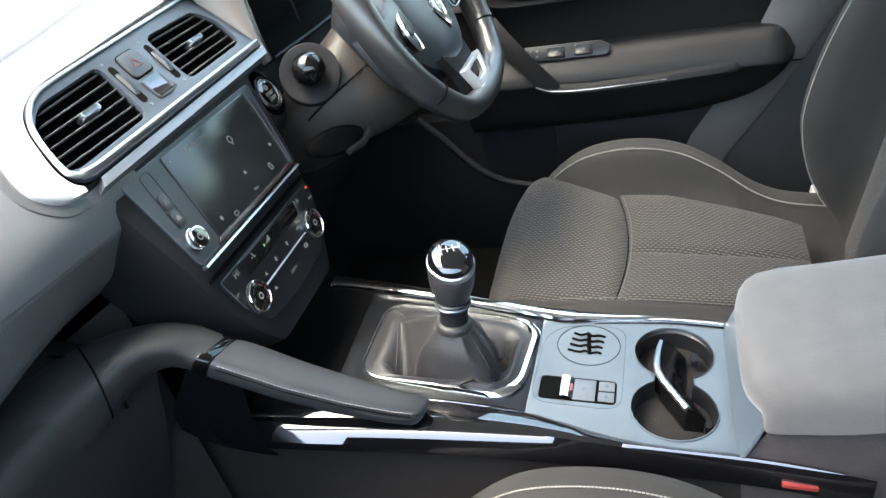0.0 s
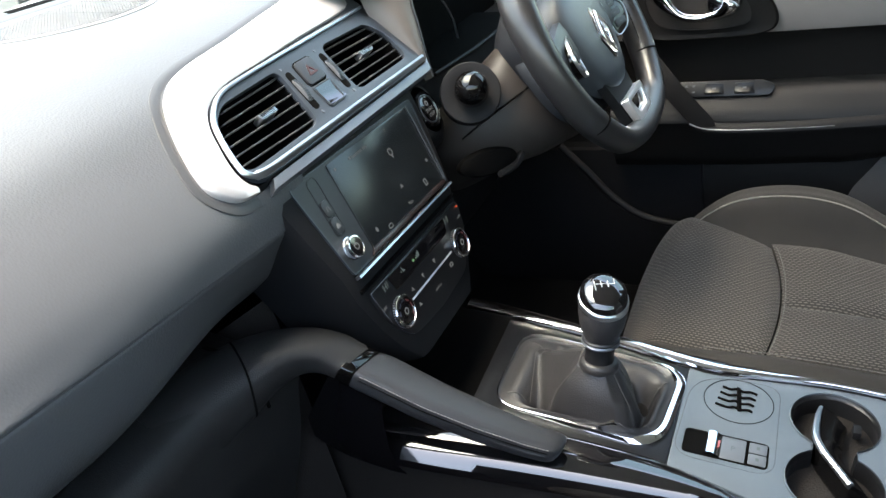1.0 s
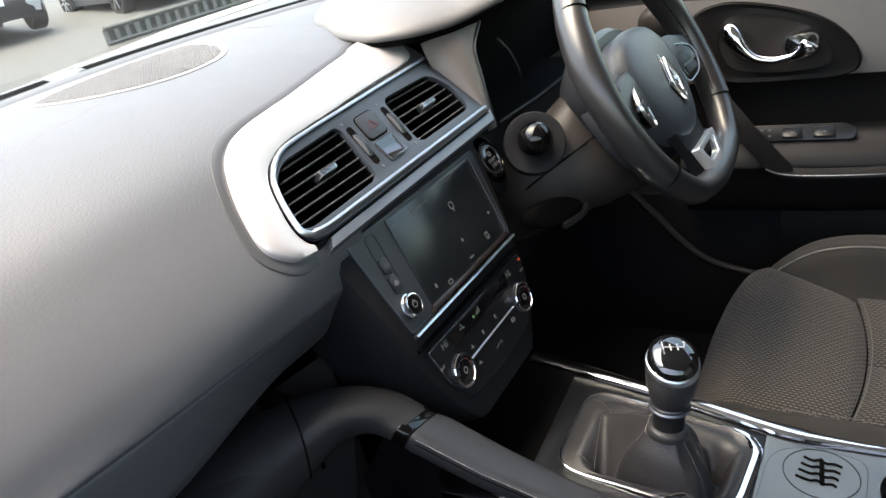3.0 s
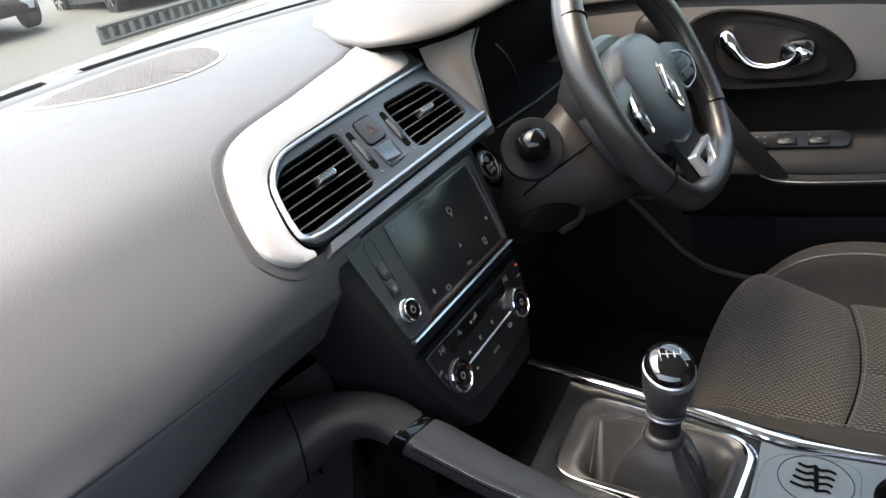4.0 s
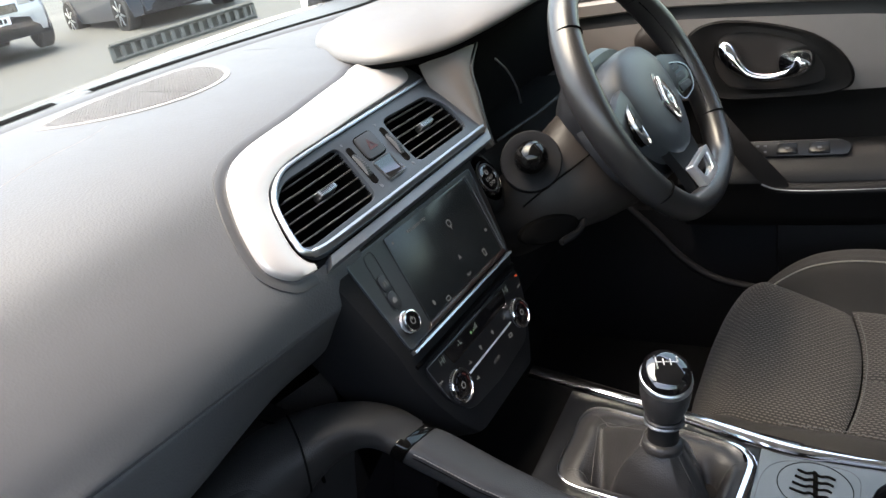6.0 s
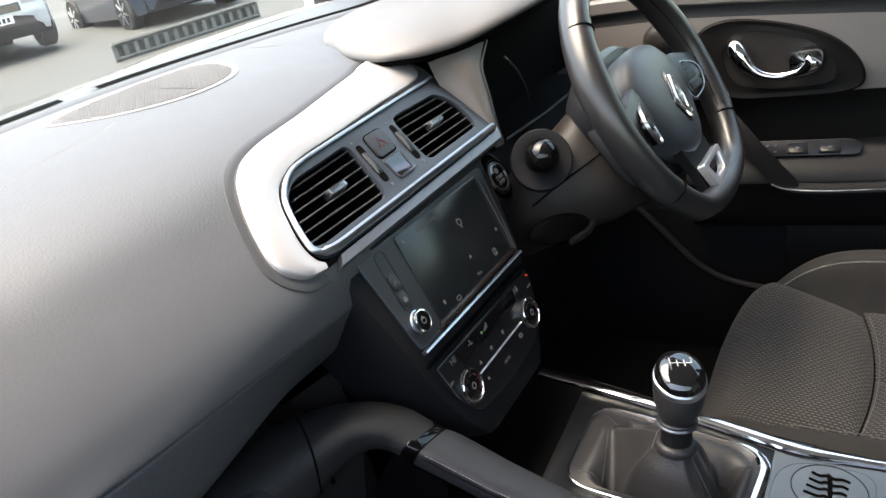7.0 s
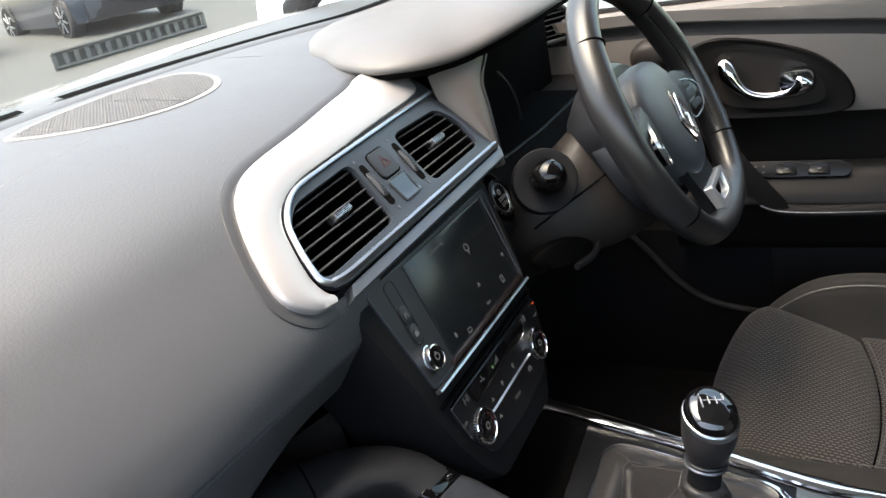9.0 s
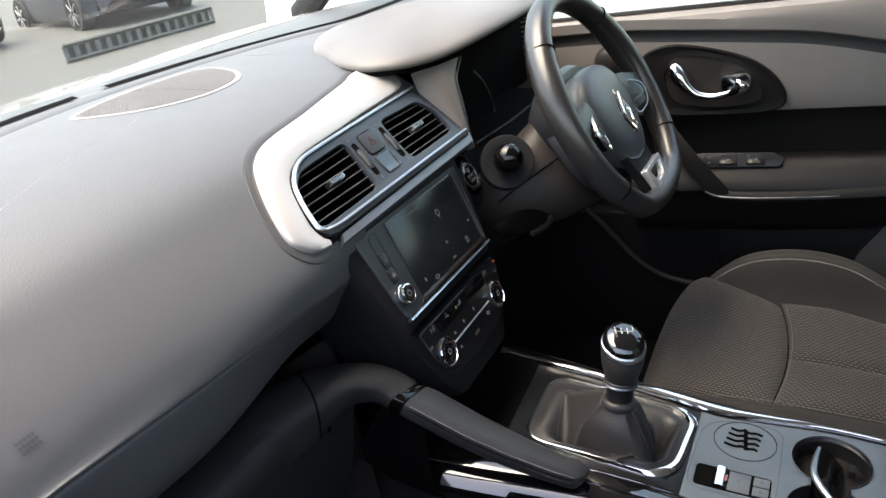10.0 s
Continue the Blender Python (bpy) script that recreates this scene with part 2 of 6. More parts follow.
def soften(corners, r, n=5):
    """A polygon's outline with rounded corners."""
    out, k = [], len(corners)
    for i in range(k):
        a, b, c = (Vector(corners[(i + d) % k]) for d in (-1, 0, 1))
        ra = min(r, (a - b).length * 0.48)
        rc = min(r, (c - b).length * 0.48)
        p, q = b + (a - b).normalized() * ra, b + (c - b).normalized() * rc
        for j in range(n + 1):
            t = j / n
            v = (1 - t) ** 2 * p + 2 * t * (1 - t) * b + t * t * q
            out.append((v.x, v.y))
    return out


def circle(r, n=28, x=0.0, y=0.0, squash=1.0):
    return [(x + r * math.cos(2 * math.pi * i / n), y + squash * r * math.sin(2 * math.pi * i / n)) for i in range(n)]


def prism(outline, z0, z1, bevel=0.0, holes=(), seg=2):
    """A plate with the given outline and holes, from z0 to z1, with rounded upper edges."""
    bm = bmesh.new()
    edges = []
    for loop in (outline, *holes):
        vs = [bm.verts.new((p[0], p[1], z0)) for p in loop]
        edges += [bm.edges.new((vs[i], vs[(i + 1) % len(vs)])) for i in range(len(vs))]
    if holes:
        bmesh.ops.triangle_fill(bm, use_beauty=True, use_dissolve=False, edges=edges)
    else:
        bm.faces.new(bm.verts)
    faces = list(bm.faces)
    ext = bmesh.ops.extrude_face_region(bm, geom=faces)
    up = [v for v in ext["geom"] if isinstance(v, bmesh.types.BMVert)]
    bmesh.ops.translate(bm, verts=up, vec=(0, 0, z1 - z0))
    bmesh.ops.recalc_face_normals(bm, faces=bm.faces)
    if bevel:
        top = set(up)
        rim = [e for e in bm.edges if e.verts[0] in top and e.verts[1] in top and len(e.link_faces) == 2 and e.calc_face_angle(0) > 1.0]
        bmesh.ops.bevel(bm, geom=rim, offset=bevel, segments=seg, profile=0.6, affect="EDGES", clamp_overlap=True)
    return bm


def box(x0, x1, y0, y1, z0, z1, bevel=0.0, seg=2):
    bm = bmesh.new()
    bmesh.ops.create_cube(bm, size=1)
    bm.transform(Matrix.Translation(((x0 + x1) / 2, (y0 + y1) / 2, (z0 + z1) / 2)) @ Matrix.Diagonal((x1 - x0, y1 - y0, z1 - z0, 1)))
    if bevel:
        bmesh.ops.bevel(bm, geom=list(bm.edges), offset=bevel, segments=seg, profile=0.6, affect="EDGES", clamp_overlap=True)
    return bm


def lathe(profile, n=32, squash=1.0):
    """A turned solid about local z from (radius, height) pairs."""
    rings = [[(max(r, 1e-5) * math.cos(2 * math.pi * i / n), squash * max(r, 1e-5) * math.sin(2 * math.pi * i / n), z) for i in range(n)] for r, z in profile]
    return loft(rings, around=True, caps=True)


def tube(pts, r, n=10, closed=False, flat=1.0, caps=True):
    """A rod along pts. r: one radius or one for each point."""
    pts = [Vector(p) for p in pts]
    k = len(pts)
    rings, side = [], None
    for i in range(k):
        a = pts[(i - 1) % k] if closed or i else pts[i]
        b = pts[(i + 1) % k] if closed or i < k - 1 else pts[i]
        d = (b - a).normalized()
        if side is None:
            side = d.orthogonal().normalized()
        side = (side - d * side.dot(d)).normalized()
        up = d.cross(side)
        rad = r[i] if isinstance(r, (list, tuple)) else r
        rings.append([pts[i] + rad * (math.cos(2 * math.pi * j / n) * side + flat * math.sin(2 * math.pi * j / n) * up) for j in range(n)])
    return loft(rings, around=True, along=closed, caps=caps and not closed)


def ring(outer, inner, z0, z1, bevel=0.0):
    return prism(outer, z0, z1, bevel, holes=(inner,))


def seam(name, pts, r, mat, parent, m=None, gap=0.004):
    """A row of stitches along pts."""
    bm = bmesh.new()
    pts = [Vector(p) for p in pts]
    for a, b in zip(pts, pts[1:]):
        k = max(1, int((b - a).length / gap))
        for i in range(k):
            p, q = a.lerp(b, (i + 0.12) / k), a.lerp(b, (i + 0.88) / k)
            d = (q - p).normalized()
            s = d.orthogonal().normalized() * r
            u = d.cross(s)
            vs = [[bm.verts.new(c + w) for w in (s, u, -s, -u)] for c in (p, q)]
            for j in range(4):
                bm.faces.new((vs[0][j], vs[0][(j + 1) % 4], vs[1][(j + 1) % 4], vs[1][j]))
            bm.faces.new(vs[0])
            bm.faces.new(vs[1])
    return part(name, bm, mat, parent, m=m)


def lettering(name, text, size, mat, parent, m, depth=0.0004, label=""):
    c = bpy.data.curves.new(name, "FONT")
    c.body, c.size, c.extrude, c.align_x, c.align_y = text, size, depth, "CENTER", "CENTER"
    tmp = bpy.data.objects.new(name, c)
    me = bpy.data.meshes.new_from_object(tmp)
    bpy.data.objects.remove(tmp)
    me.transform(m)
    me.materials.append(mat)
    ob = new(name, me)
    ob.parent = parent
    if label:
        ob["label"] = label
    return ob


# ---- dashboard ----
def pad_profile(x, n=7):
    """The pad's cross-section from the windscreen down over its front, past the styling crease and under."""
    k = min(1.0, max(0.0, (-0.10 - x) / 0.40))
    cz = 0.889 + 0.030 * k                       # styling crease
    bz = 0.806 + 0.022 * k                       # lower edge
    c = min(1.0, 2.0 * max(0.0, k - 0.25))        # the crease dies out towards the stack
    q = min(1.0, max(0.0, (x + 0.38) / 0.22))
    q = q * q * (3 - 2 * q)                      # the roll under the pad grows towards the stack
    return spline([(0, 0.92, 1.066), (0, 0.80, 1.076), (0, 0.68, 1.079), (0, 0.58, 1.075), (0, 0.50, 1.066), (0, 0.43, 1.050), (0, 0.378, 1.026), (0, 0.336, 0.986),
                   (0, 0.306, 0.950), (0, 0.2935, 0.926), (0, 0.2893 - 0.0003 * c + 0.003 * q, cz + 0.004), (0, 0.2892 + 0.0010 * c + 0.0045 * q, cz), (0, 0.2896 - 0.0003 * c + 0.006 * q, cz - 0.004), (0, 0.2910 + 0.017 * q, cz - 0.020), (0, 0.2965 + 0.033 * q, bz + 0.040 - 0.006 * (1 - k)), (0, 0.3085 + 0.038 * q, bz + 0.020), (0, 0.330 + 0.036 * q, bz + 0.006), (0, 0.366 + 0.02 * q, bz), (0, 0.43, bz - 0.002)], n)


def pad_skin(x0, x1, nx):
    """The pad as one skin, left open where the vents and the centre stack sit."""
    rings = []
    for i in range(nx + 1):
        x = x0 + (x1 - x0) * i / nx
        rings.append([(x, p.y, p.z) for p in pad_profile(x)])
    bm = loft(rings)
    cut = [f for f in bm.faces if f.calc_center_median().x > (-0.152 if f.calc_center_median().z > 0.936 else -0.085) and f.calc_center_median().z < 1.006 and f.calc_center_median().y < 0.5]
    bmesh.ops.delete(bm, geom=cut, context="FACES")
    return bm


dash = thing("dashboard", "charcoal soft-touch dashboard with silver centre trim", "dashboard")
part("pad", pad_skin(-0.80, 0.2, 125), PAD, dash, "charcoal grained soft plastic pad")
part("driver_pad", loft([[(0.2 + 0.58 * i / 24, p.y, p.z) for p in spline([(0, 0.92, 1.066), (0, 0.80, 1.076), (0, 0.68, 1.079), (0, 0.58, 1.075), (0, 0.50, 1.062), (0, 0.46, 1.04), (0, 0.455, 1.00), (0, 0.46, 0.90)], 6)] for i in range(25)]), PAD, dash)

VENT = tilted(0.02, 0.308, 0.956, 43)


def pad_point(x, s, lift=0.0):
    """A point on the pad's skin: s metres up the slope from the vents' foot line, lifted off the skin."""
    pr = list(reversed(pad_profile(x, 10)))
    i = min(range(len(pr)), key=lambda k: abs(pr[k].z - 0.956) + (0 if 0.28 < pr[k].y < 0.33 else 9))
    step, left = (1 if s >= 0 else -1), abs(s)
    while 0 < i + step < len(pr) - 1 and left > (pr[i + step] - pr[i]).length:
        left -= (pr[i + step] - pr[i]).length
        i += step
    p = pr[i].lerp(pr[i + step], left / max((pr[i + step] - pr[i]).length, 1e-6))
    t = (pr[min(i + 2, len(pr) - 1)] - pr[max(i - 2, 0)]).normalized()
    return Vector((x, p.y, p.z)) + Vector((0, -t.z, t.y)) * lift


def on_pad(outline, inner, heights, name, mat, label=""):
    """A raised band on the pad between two outlines in (x, s); heights: (share of the width, lift)."""
    rows = [[pad_point(a[0] + (b[0] - a[0]) * f, a[1] + (b[1] - a[1]) * f, h) for a, b in zip(outline, inner)] for f, h in heights]
    return part(name, loft(rows), mat, dash, label, sharp=50)


# silver trim that wraps the left of the vents and runs up to the instrument hood
out_line = spline([(-0.152, -0.024, 0), (-0.176, -0.019, 0), (-0.192, 0.002, 0), (-0.184, 0.034, 0), (-0.164, 0.070, 0), (-0.140, 0.094, 0), (-0.100, 0.109, 0), (-0.02, 0.119, 0), (0.05, 0.130, 0), (0.108, 0.139, 0), (0.130, 0.146, 0), (0.155, 0.150, 0), (0.198, 0.154, 0)], 6)
in_line = spline([(-0.150, -0.018, 0), (-0.154, -0.012, 0), (-0.156, 0.002, 0), (-0.149, 0.024, 0), (-0.136, 0.048, 0), (-0.116, 0.064, 0), (-0.08, 0.074, 0), (-0.01, 0.078, 0), (0.06, 0.082, 0), (0.112, 0.084, 0), (0.152, 0.086, 0), (0.178, 0.092, 0), (0.190, 0.118, 0)], 6)
on_pad(out_line, in_line, ((0, -0.004), (0, 0.003), (0.04, 0.0055), (0.10, 0.0068), (0.5, 0.0072), (0.92, 0.0062), (1.0, 0.004), (1.0, -0.012)), "silver_trim", SILVER, "pale silver painted trim round the vents")
lip_out = []
for i, p in enumerate(out_line):
    d = (out_line[min(i + 1, len(out_line) - 1)] - out_line[max(i - 1, 0)]).normalized()
    lip_out.append(p + Vector((-d.y, d.x, 0)) * 0.0125)
on_pad(lip_out, out_line, ((0, -0.003), (0.12, 0.0012), (0.6, 0.0018), (1.0, -0.001)), "trim_lip", PAD_EDGE, "grey plastic lip round the silver trim")


def vent_unit():
    """The panel of two centre vents, with hazard button, empty pocket and thumb wheels."""
    left_hole = soften([(-0.1695, 0.002), (-0.151, 0.045), (-0.126, 0.0605), (-0.034, 0.0635), (-0.0475, -0.003), (-0.160, -0.0045)], 0.012, 5)
    right_hole = soften([(0.049, 0.063), (0.146, 0.061), (0.163, 0.036), (0.158, 0.0), (0.040, 0.0)], 0.012, 5)
    unit = part("vent_panel", prism(soften([(-0.176, -0.018), (-0.154, 0.056), (-0.116, 0.076), (0.165, 0.082), (0.178, 0.02), (0.180, -0.018)], 0.03, 8), -0.003, 0.004, 0.002, holes=[left_hole, right_hole]), VENT_PANEL, dash, "dark plastic panel with two air vents", VENT)
    path = spline([(0.176, -0.0135, 0.005), (0.09, -0.0135, 0.0055), (0.0, -0.0135, 0.0055), (-0.10, -0.0135, 0.0055), (-0.154, -0.0125, 0.005), (-0.170, -0.005, 0.0045), (-0.170, 0.008, 0.0045), (-0.160, 0.034, 0.0045), (-0.147, 0.053, 0.0045), (-0.120, 0.069, 0.0045), (-0.08, 0.0735, 0.0045), (0.04, 0.077, 0.0045), (0.165, 0.080, 0.0045)], 6)
    part("chrome_band", tube(path, [0.0046 if i < 27 else 0.0030 for i in range(len(path))], 8, flat=0.7), SATIN, unit, "satin chrome band", VENT)
    part("lower_strip", prism([(-0.160, -0.030), (0.176, -0.030), (0.190, -0.012), (0.178, -0.019), (-0.150, -0.0205)], -0.012, 0.003, 0.002), STRIP, unit, "dull metal strip", VENT)
    for hole, (bl, tl, tr, br) in ((left_hole, ((-0.1705, -0.001), (-0.136, 0.0605), (-0.034, 0.0635), (-0.0475, -0.003))), (right_hole, ((0.040, 0.0), (0.049, 0.063), (0.154, 0.061), (0.160, 0.0)))):
        duct = part("vent", loft([[(x, y, z) for x, y in hole] for z in (-0.001, -0.055)], around=True), BLACK, unit, "black air vent duct", VENT)
        part("back_wall", prism(hole, -0.058, -0.055), BLACK, duct, "", VENT)
        for i in range(6):
            f = (i + 0.55) / 6.0
            a, b = Vector(bl).lerp(Vector(tl), f), Vector(br).lerp(Vector(tr), f)
            a.x += 0.002 + (0.011 if i == 5 else 0.004 if i == 4 else 0)
            section = ((0.0008, -0.0008), (0.0, 0.0000), (-0.0008, -0.0008), (0.0008, -0.0060), (0.0022, -0.0060))
            slat = part("slat", loft([[(p.x, p.y + dy, z) for dy, z in section] for p in (a, b)], around=True, caps=True), SLAT, duct, "", VENT)
        c = (Vector(bl) + Vector(tl) + Vector(tr) + Vector(br)) / 4
        tab = part("slider_tab", prism(rounded(0.027, 0.0065, 0.0025, x=c.x + 0.008, y=c.y + 0.002), -0.008, 0.0035, 0.002), SATIN, duct, "satin chrome slider tab", VENT)
        for k in range(4):
            part("tab_rib", box(c.x - 0.003, c.x + 0.019, c.y - 0.0006 + 0.0015 * k, c.y + 0.0000 + 0.0015 * k, 0.0034, 0.0040), DARK, tab, "", VENT)
    part("hazard_button", prism(soften([(-0.0165, 0.031), (-0.011, 0.060), (0.021, 0.060), (0.016, 0.031)], 0.007), 0.0, 0.0062, 0.0015), STACK, unit, "dark button with a red triangle", VENT)
    part("hazard_gap", ring(soften([(-0.0180, 0.0295), (-0.0125, 0.0615), (0.0228, 0.0615), (0.0175, 0.0295)], 0.008), soften([(-0.0165, 0.031), (-0.011, 0.060), (0.021, 0.060), (0.016, 0.031)], 0.007), 0.0035, 0.0044), BLACK, unit, "", VENT)
    part("hazard_triangle", ring([(-0.0045, 0.040), (0.0105, 0.040), (0.0035, 0.0525)], [(-0.0005, 0.0425), (0.0068, 0.0425), (0.0034, 0.0485)], 0.0060, 0.0068), RED_DIM, unit, "small red triangle outline", VENT)
    part("switch_pocket", ring(soften([(-0.0185, 0.001), (-0.0168, 0.029), (0.0165, 0.029), (0.012, 0.001)], 0.006), soften([(-0.0155, 0.004), (-0.014, 0.0265), (0.0138, 0.0265), (0.0095, 0.004)], 0.005), 0.002, 0.0056, 0.001), STACK, unit, "dark switch pocket", VENT)
    part("pocket_floor", loft([[(x, y + 0.015, z) for x in (-0.0165, 0.0, 0.0150)] for y, z in ((-0.012, 0.0058), (-0.008, 0.0049), (0.0, 0.0046), (0.006, 0.0049), (0.0115, 0.0058))]), GLOSS, unit, "", VENT)
    for x in (-0.0300, 0.0340):
        part("wheel_slot", prism(soften([(x - 0.0085, 0.008), (x - 0.0005, 0.056), (x + 0.0085, 0.056), (x + 0.0015, 0.008)], 0.005), 0.003, 0.0044), BLACK, unit, "", VENT)
        turn = VENT @ Matrix.Translation((x, 0.032, -0.0165)) @ Matrix.Rotation(-0.16, 4, "Z") @ Matrix.Rotation(radians(90), 4, "Y")
        w = part("thumb_wheel", lathe([(0.0235, -0.0034), (0.0250, -0.0026), (0.0252, 0.0), (0.0250, 0.0026), (0.0235, 0.0034)], 48), SLAT, unit, "ribbed dark thumb wheel", turn)
        for k in range(14):
            a = radians(-38 + 76 * k / 13)
            part("rib", box(-0.0252 * 1 - 0.0005, -0.0249, -0.0005, 0.0005, -0.0026, 0.0026), STACK, w, "", turn @ Matrix.Rotation(a, 4, "Z") @ Matrix.Rotation(0, 4, "X"))
        for yy, wd in ((0.003, 0.0040), (0.0615, 0.0030)):
            part("vent_mark", prism(circle(wd * 0.5, 10, x=x + 0.001 * (1 if yy > 0.03 else -2), y=yy), 0.004, 0.0046), BUTTON, unit, "", VENT)


vent_unit()

# speaker grille let into the top of the pad, by the windscreen


GRILLE = [(p.x, p.y) for p in spline([(-0.128, 0.634, 0), (-0.104, 0.582, 0), (-0.070, 0.553, 0), (-0.033, 0.538, 0), (0.0, 0.534, 0), (0.031, 0.537, 0), (0.060, 0.547, 0), (0.086, 0.569, 0), (0.105, 0.602, 0), (0.116, 0.640, 0), (0.108, 0.664, 0), (0.06, 0.677, 0), (0.0, 0.678, 0), (-0.05, 0.671, 0), (-0.10, 0.657, 0)], 5, True)]


def upper_z(line, y):
    """Height at y of a section's upper side."""
    top = sorted((p.y, p.z) for p in line if p.z > 1.0)
    return float(np.interp(y, [p[0] for p in top], [p[1] for p in top]))


def top_z(y):
    """Height of the pad's upper side by the windscreen."""
    return upper_z(TOP_LINE, y)


TOP_LINE = pad_profile(0.0, 6)


def grille_ring(r, lift):
    pts = [(0.0 + x * r, 0.612 + (y - 0.612) * r) for x, y in GRILLE]
    return [(x, y, top_z(y) + lift) for x, y in pts]


def grille_span(x):
    """The lower and upper edge of the grille at x."""
    ys = [y0 + (y1 - y0) * (x - x0) / (x1 - x0) for (x0, y0), (x1, y1) in zip(GRILLE, GRILLE[1:] + GRILLE[:1]) if (x0 - x) * (x1 - x) < 0]
    return (min(ys), max(ys)) if len(ys) > 1 else None


speaker = thing("speaker_grille", "wide perforated grey speaker grille on the dashboard", "speaker grille")
part("rim", loft([grille_ring(r, h) for r, h in ((1.05, -0.001), (1.045, 0.0010), (1.0, 0.0013), (0.955, 0.0010), (0.95, -0.001))], around=True), GRILLE_RIM, speaker, "pale plastic rim")
part("mesh_base", loft([grille_ring(r, 0.0003) for r in (0.955, 0.7, 0.4, 0.1)], around=True, caps=True), PAD_EDGE, speaker)
bm = bmesh.new()


def mesh_bar(p, q, w):
    """One bar of the mesh, low and flat-topped, from p to q across the grille."""
    d = (Vector(q) - Vector(p)).normalized()
    side = Vector((-d.y, d.x)) * w
    rows = []
    for k in range(5):
        c = Vector(p).lerp(Vector(q), k / 4)
        rows.append([bm.verts.new((c.x + side.x * u, c.y + side.y * u, top_z(c.y) + h)) for u, h in ((-1, 0.0002), (-0.7, 0.0016), (0.7, 0.0016), (1, 0.0002))])
    for a, b in zip(rows, rows[1:]):
        for k in range(3):
            bm.faces.new((a[k], a[k + 1], b[k + 1], b[k]))


for i in range(-29, 28):
    span = grille_span(i * 0.0042)
    if span and span[1] - span[0] > 0.012:
        mid_y, half_y = sum(span) / 2, (span[1] - span[0]) * 0.47
        mesh_bar((i * 0.0042, mid_y - half_y), (i * 0.0042, mid_y + half_y), 0.0008)
for k in range(30):
    y = 0.542 + 0.0046 * k
    inside = [i * 0.004 for i in range(-31, 29) if (grille_span(i * 0.004 + 0.00007) or (9, -9))[0] + 0.003 < y < (grille_span(i * 0.004 + 0.00007) or (9, -9))[1] - 0.003]
    if len(inside) > 3:
        mesh_bar((inside[0], y), (inside[-1], y), 0.0007)
tagged(part("mesh", bm, GRILLE_BAR, speaker), "fine grey perforated mesh", kind="stuff")

# raised rib along the windscreen's foot
def screen_foot(x):
    return 0.762 - 0.62 * min(x * x, 0.22)


xs = [-0.78 + 1.56 * i / 40 for i in range(41)]
part("screen_ledge", loft([[(x, screen_foot(x) + d, z) for d, z in ((-0.062, 1.0755), (-0.056, 1.0795), (-0.040, 1.0815), (-0.022, 1.0810), (-0.012, 1.0785), (0.03, 1.072))] for x in xs]), PAD_EDGE, dash, "grey ledge along the windscreen")

# faint seam of the airbag lid; its glint is put into a pale colour
part("airbag_seam", tube([(p.x, p.y, upper_z(pad_profile(p.x, 6), p.y) - 0.0003) for p in spline([(-0.60, 0.375, 0), (-0.45, 0.428, 0), (-0.34, 0.476, 0), (-0.26, 0.507, 0), (-0.213, 0.525, 0), (-0.148, 0.536, 0), (-0.115, 0.548, 0)], 10)], 0.0007, 6), GRILLE_RIM, dash, "faint seam line, its glint put in as pale colour")

# airbag marking, too worn to read
bm = bmesh.new()
for r, (w0, w1) in enumerate(((0.0, 0.030), (0.0, 0.026), (0.0, 0.030))):
    for k in range(5):
        x = -0.505 + k * 0.0032
        a, b = pad_point(x, 0.001 - 0.0040 * r, 0.0006), pad_point(x + 0.0025, 0.001 - 0.0040 * r, 0.0006)
        c, d = pad_point(x + 0.0025, -0.0014 - 0.0040 * r, 0.0006), pad_point(x, -0.0014 - 0.0040 * r, 0.0006)
        bm.faces.new([bm.verts.new(p) for p in (a, b, c, d)])
part("embossed_mark", bm, PAD_EDGE, dash, "small embossed bars")

# instrument hood, cluster and its flanks
hood = thing("instrument_hood", "charcoal visor over the dark instrument cluster", "instrument cluster")
rim = spline([(0.228, 0.540, 1.057), (0.190, 0.492, 1.0525), (0.161, 0.455, 1.0485), (0.144, 0.407, 1.0450), (0.150, 0.374, 1.0435), (0.172, 0.349, 1.041), (0.220, 0.326, 1.040), (0.285, 0.300, 1.047), (0.370, 0.286, 1.053), (0.46, 0.285, 1.055), (0.55, 0.292, 1.053), (0.63, 0.325, 1.046), (0.68, 0.39, 1.04), (0.69, 0.47, 1.05), (0.63, 0.555, 1.060), (0.46, 0.60, 1.062), (0.32, 0.59, 1.062)], 5, True)
mid = Vector((0.43, 0.455, 0))


def hood_ring(r, dz, dome):
    return [(mid.x + (p.x - mid.x) * r, mid.y + (p.y - mid.y) * r, p.z * (1 - dome) + 1.060 * dome + dz) for p in rim]


part("visor", loft([hood_ring(0.975, 0.0052, 0), hood_ring(0.994, 0.0056, 0), hood_ring(1.0, 0.0082, 0), hood_ring(0.998, 0.0112, 0), hood_ring(0.990, 0.0145, 0), hood_ring(0.965, 0.0182, 0.03), hood_ring(0.90, 0.0225, 0.14), hood_ring(0.82, 0.0255, 0.3), hood_ring(0.65, 0.027, 0.6), hood_ring(0.35, 0.026, 0.9), hood_ring(0.05, 0.026, 1)], around=True, caps=True), VISOR, hood, "smooth charcoal visor", sharp=60)
# shade under the visor is put into the near-black underside, face, wall and cowl
part("visor_underside", loft([hood_ring(0.86, -0.004, 0.05), hood_ring(0.975, -0.0020, 0), hood_ring(0.988, 0.0006, 0), hood_ring(0.988, 0.0054, 0)], around=True, caps=True), BLACK, hood, "visor underside, its shade put in the colour", sharp=60)
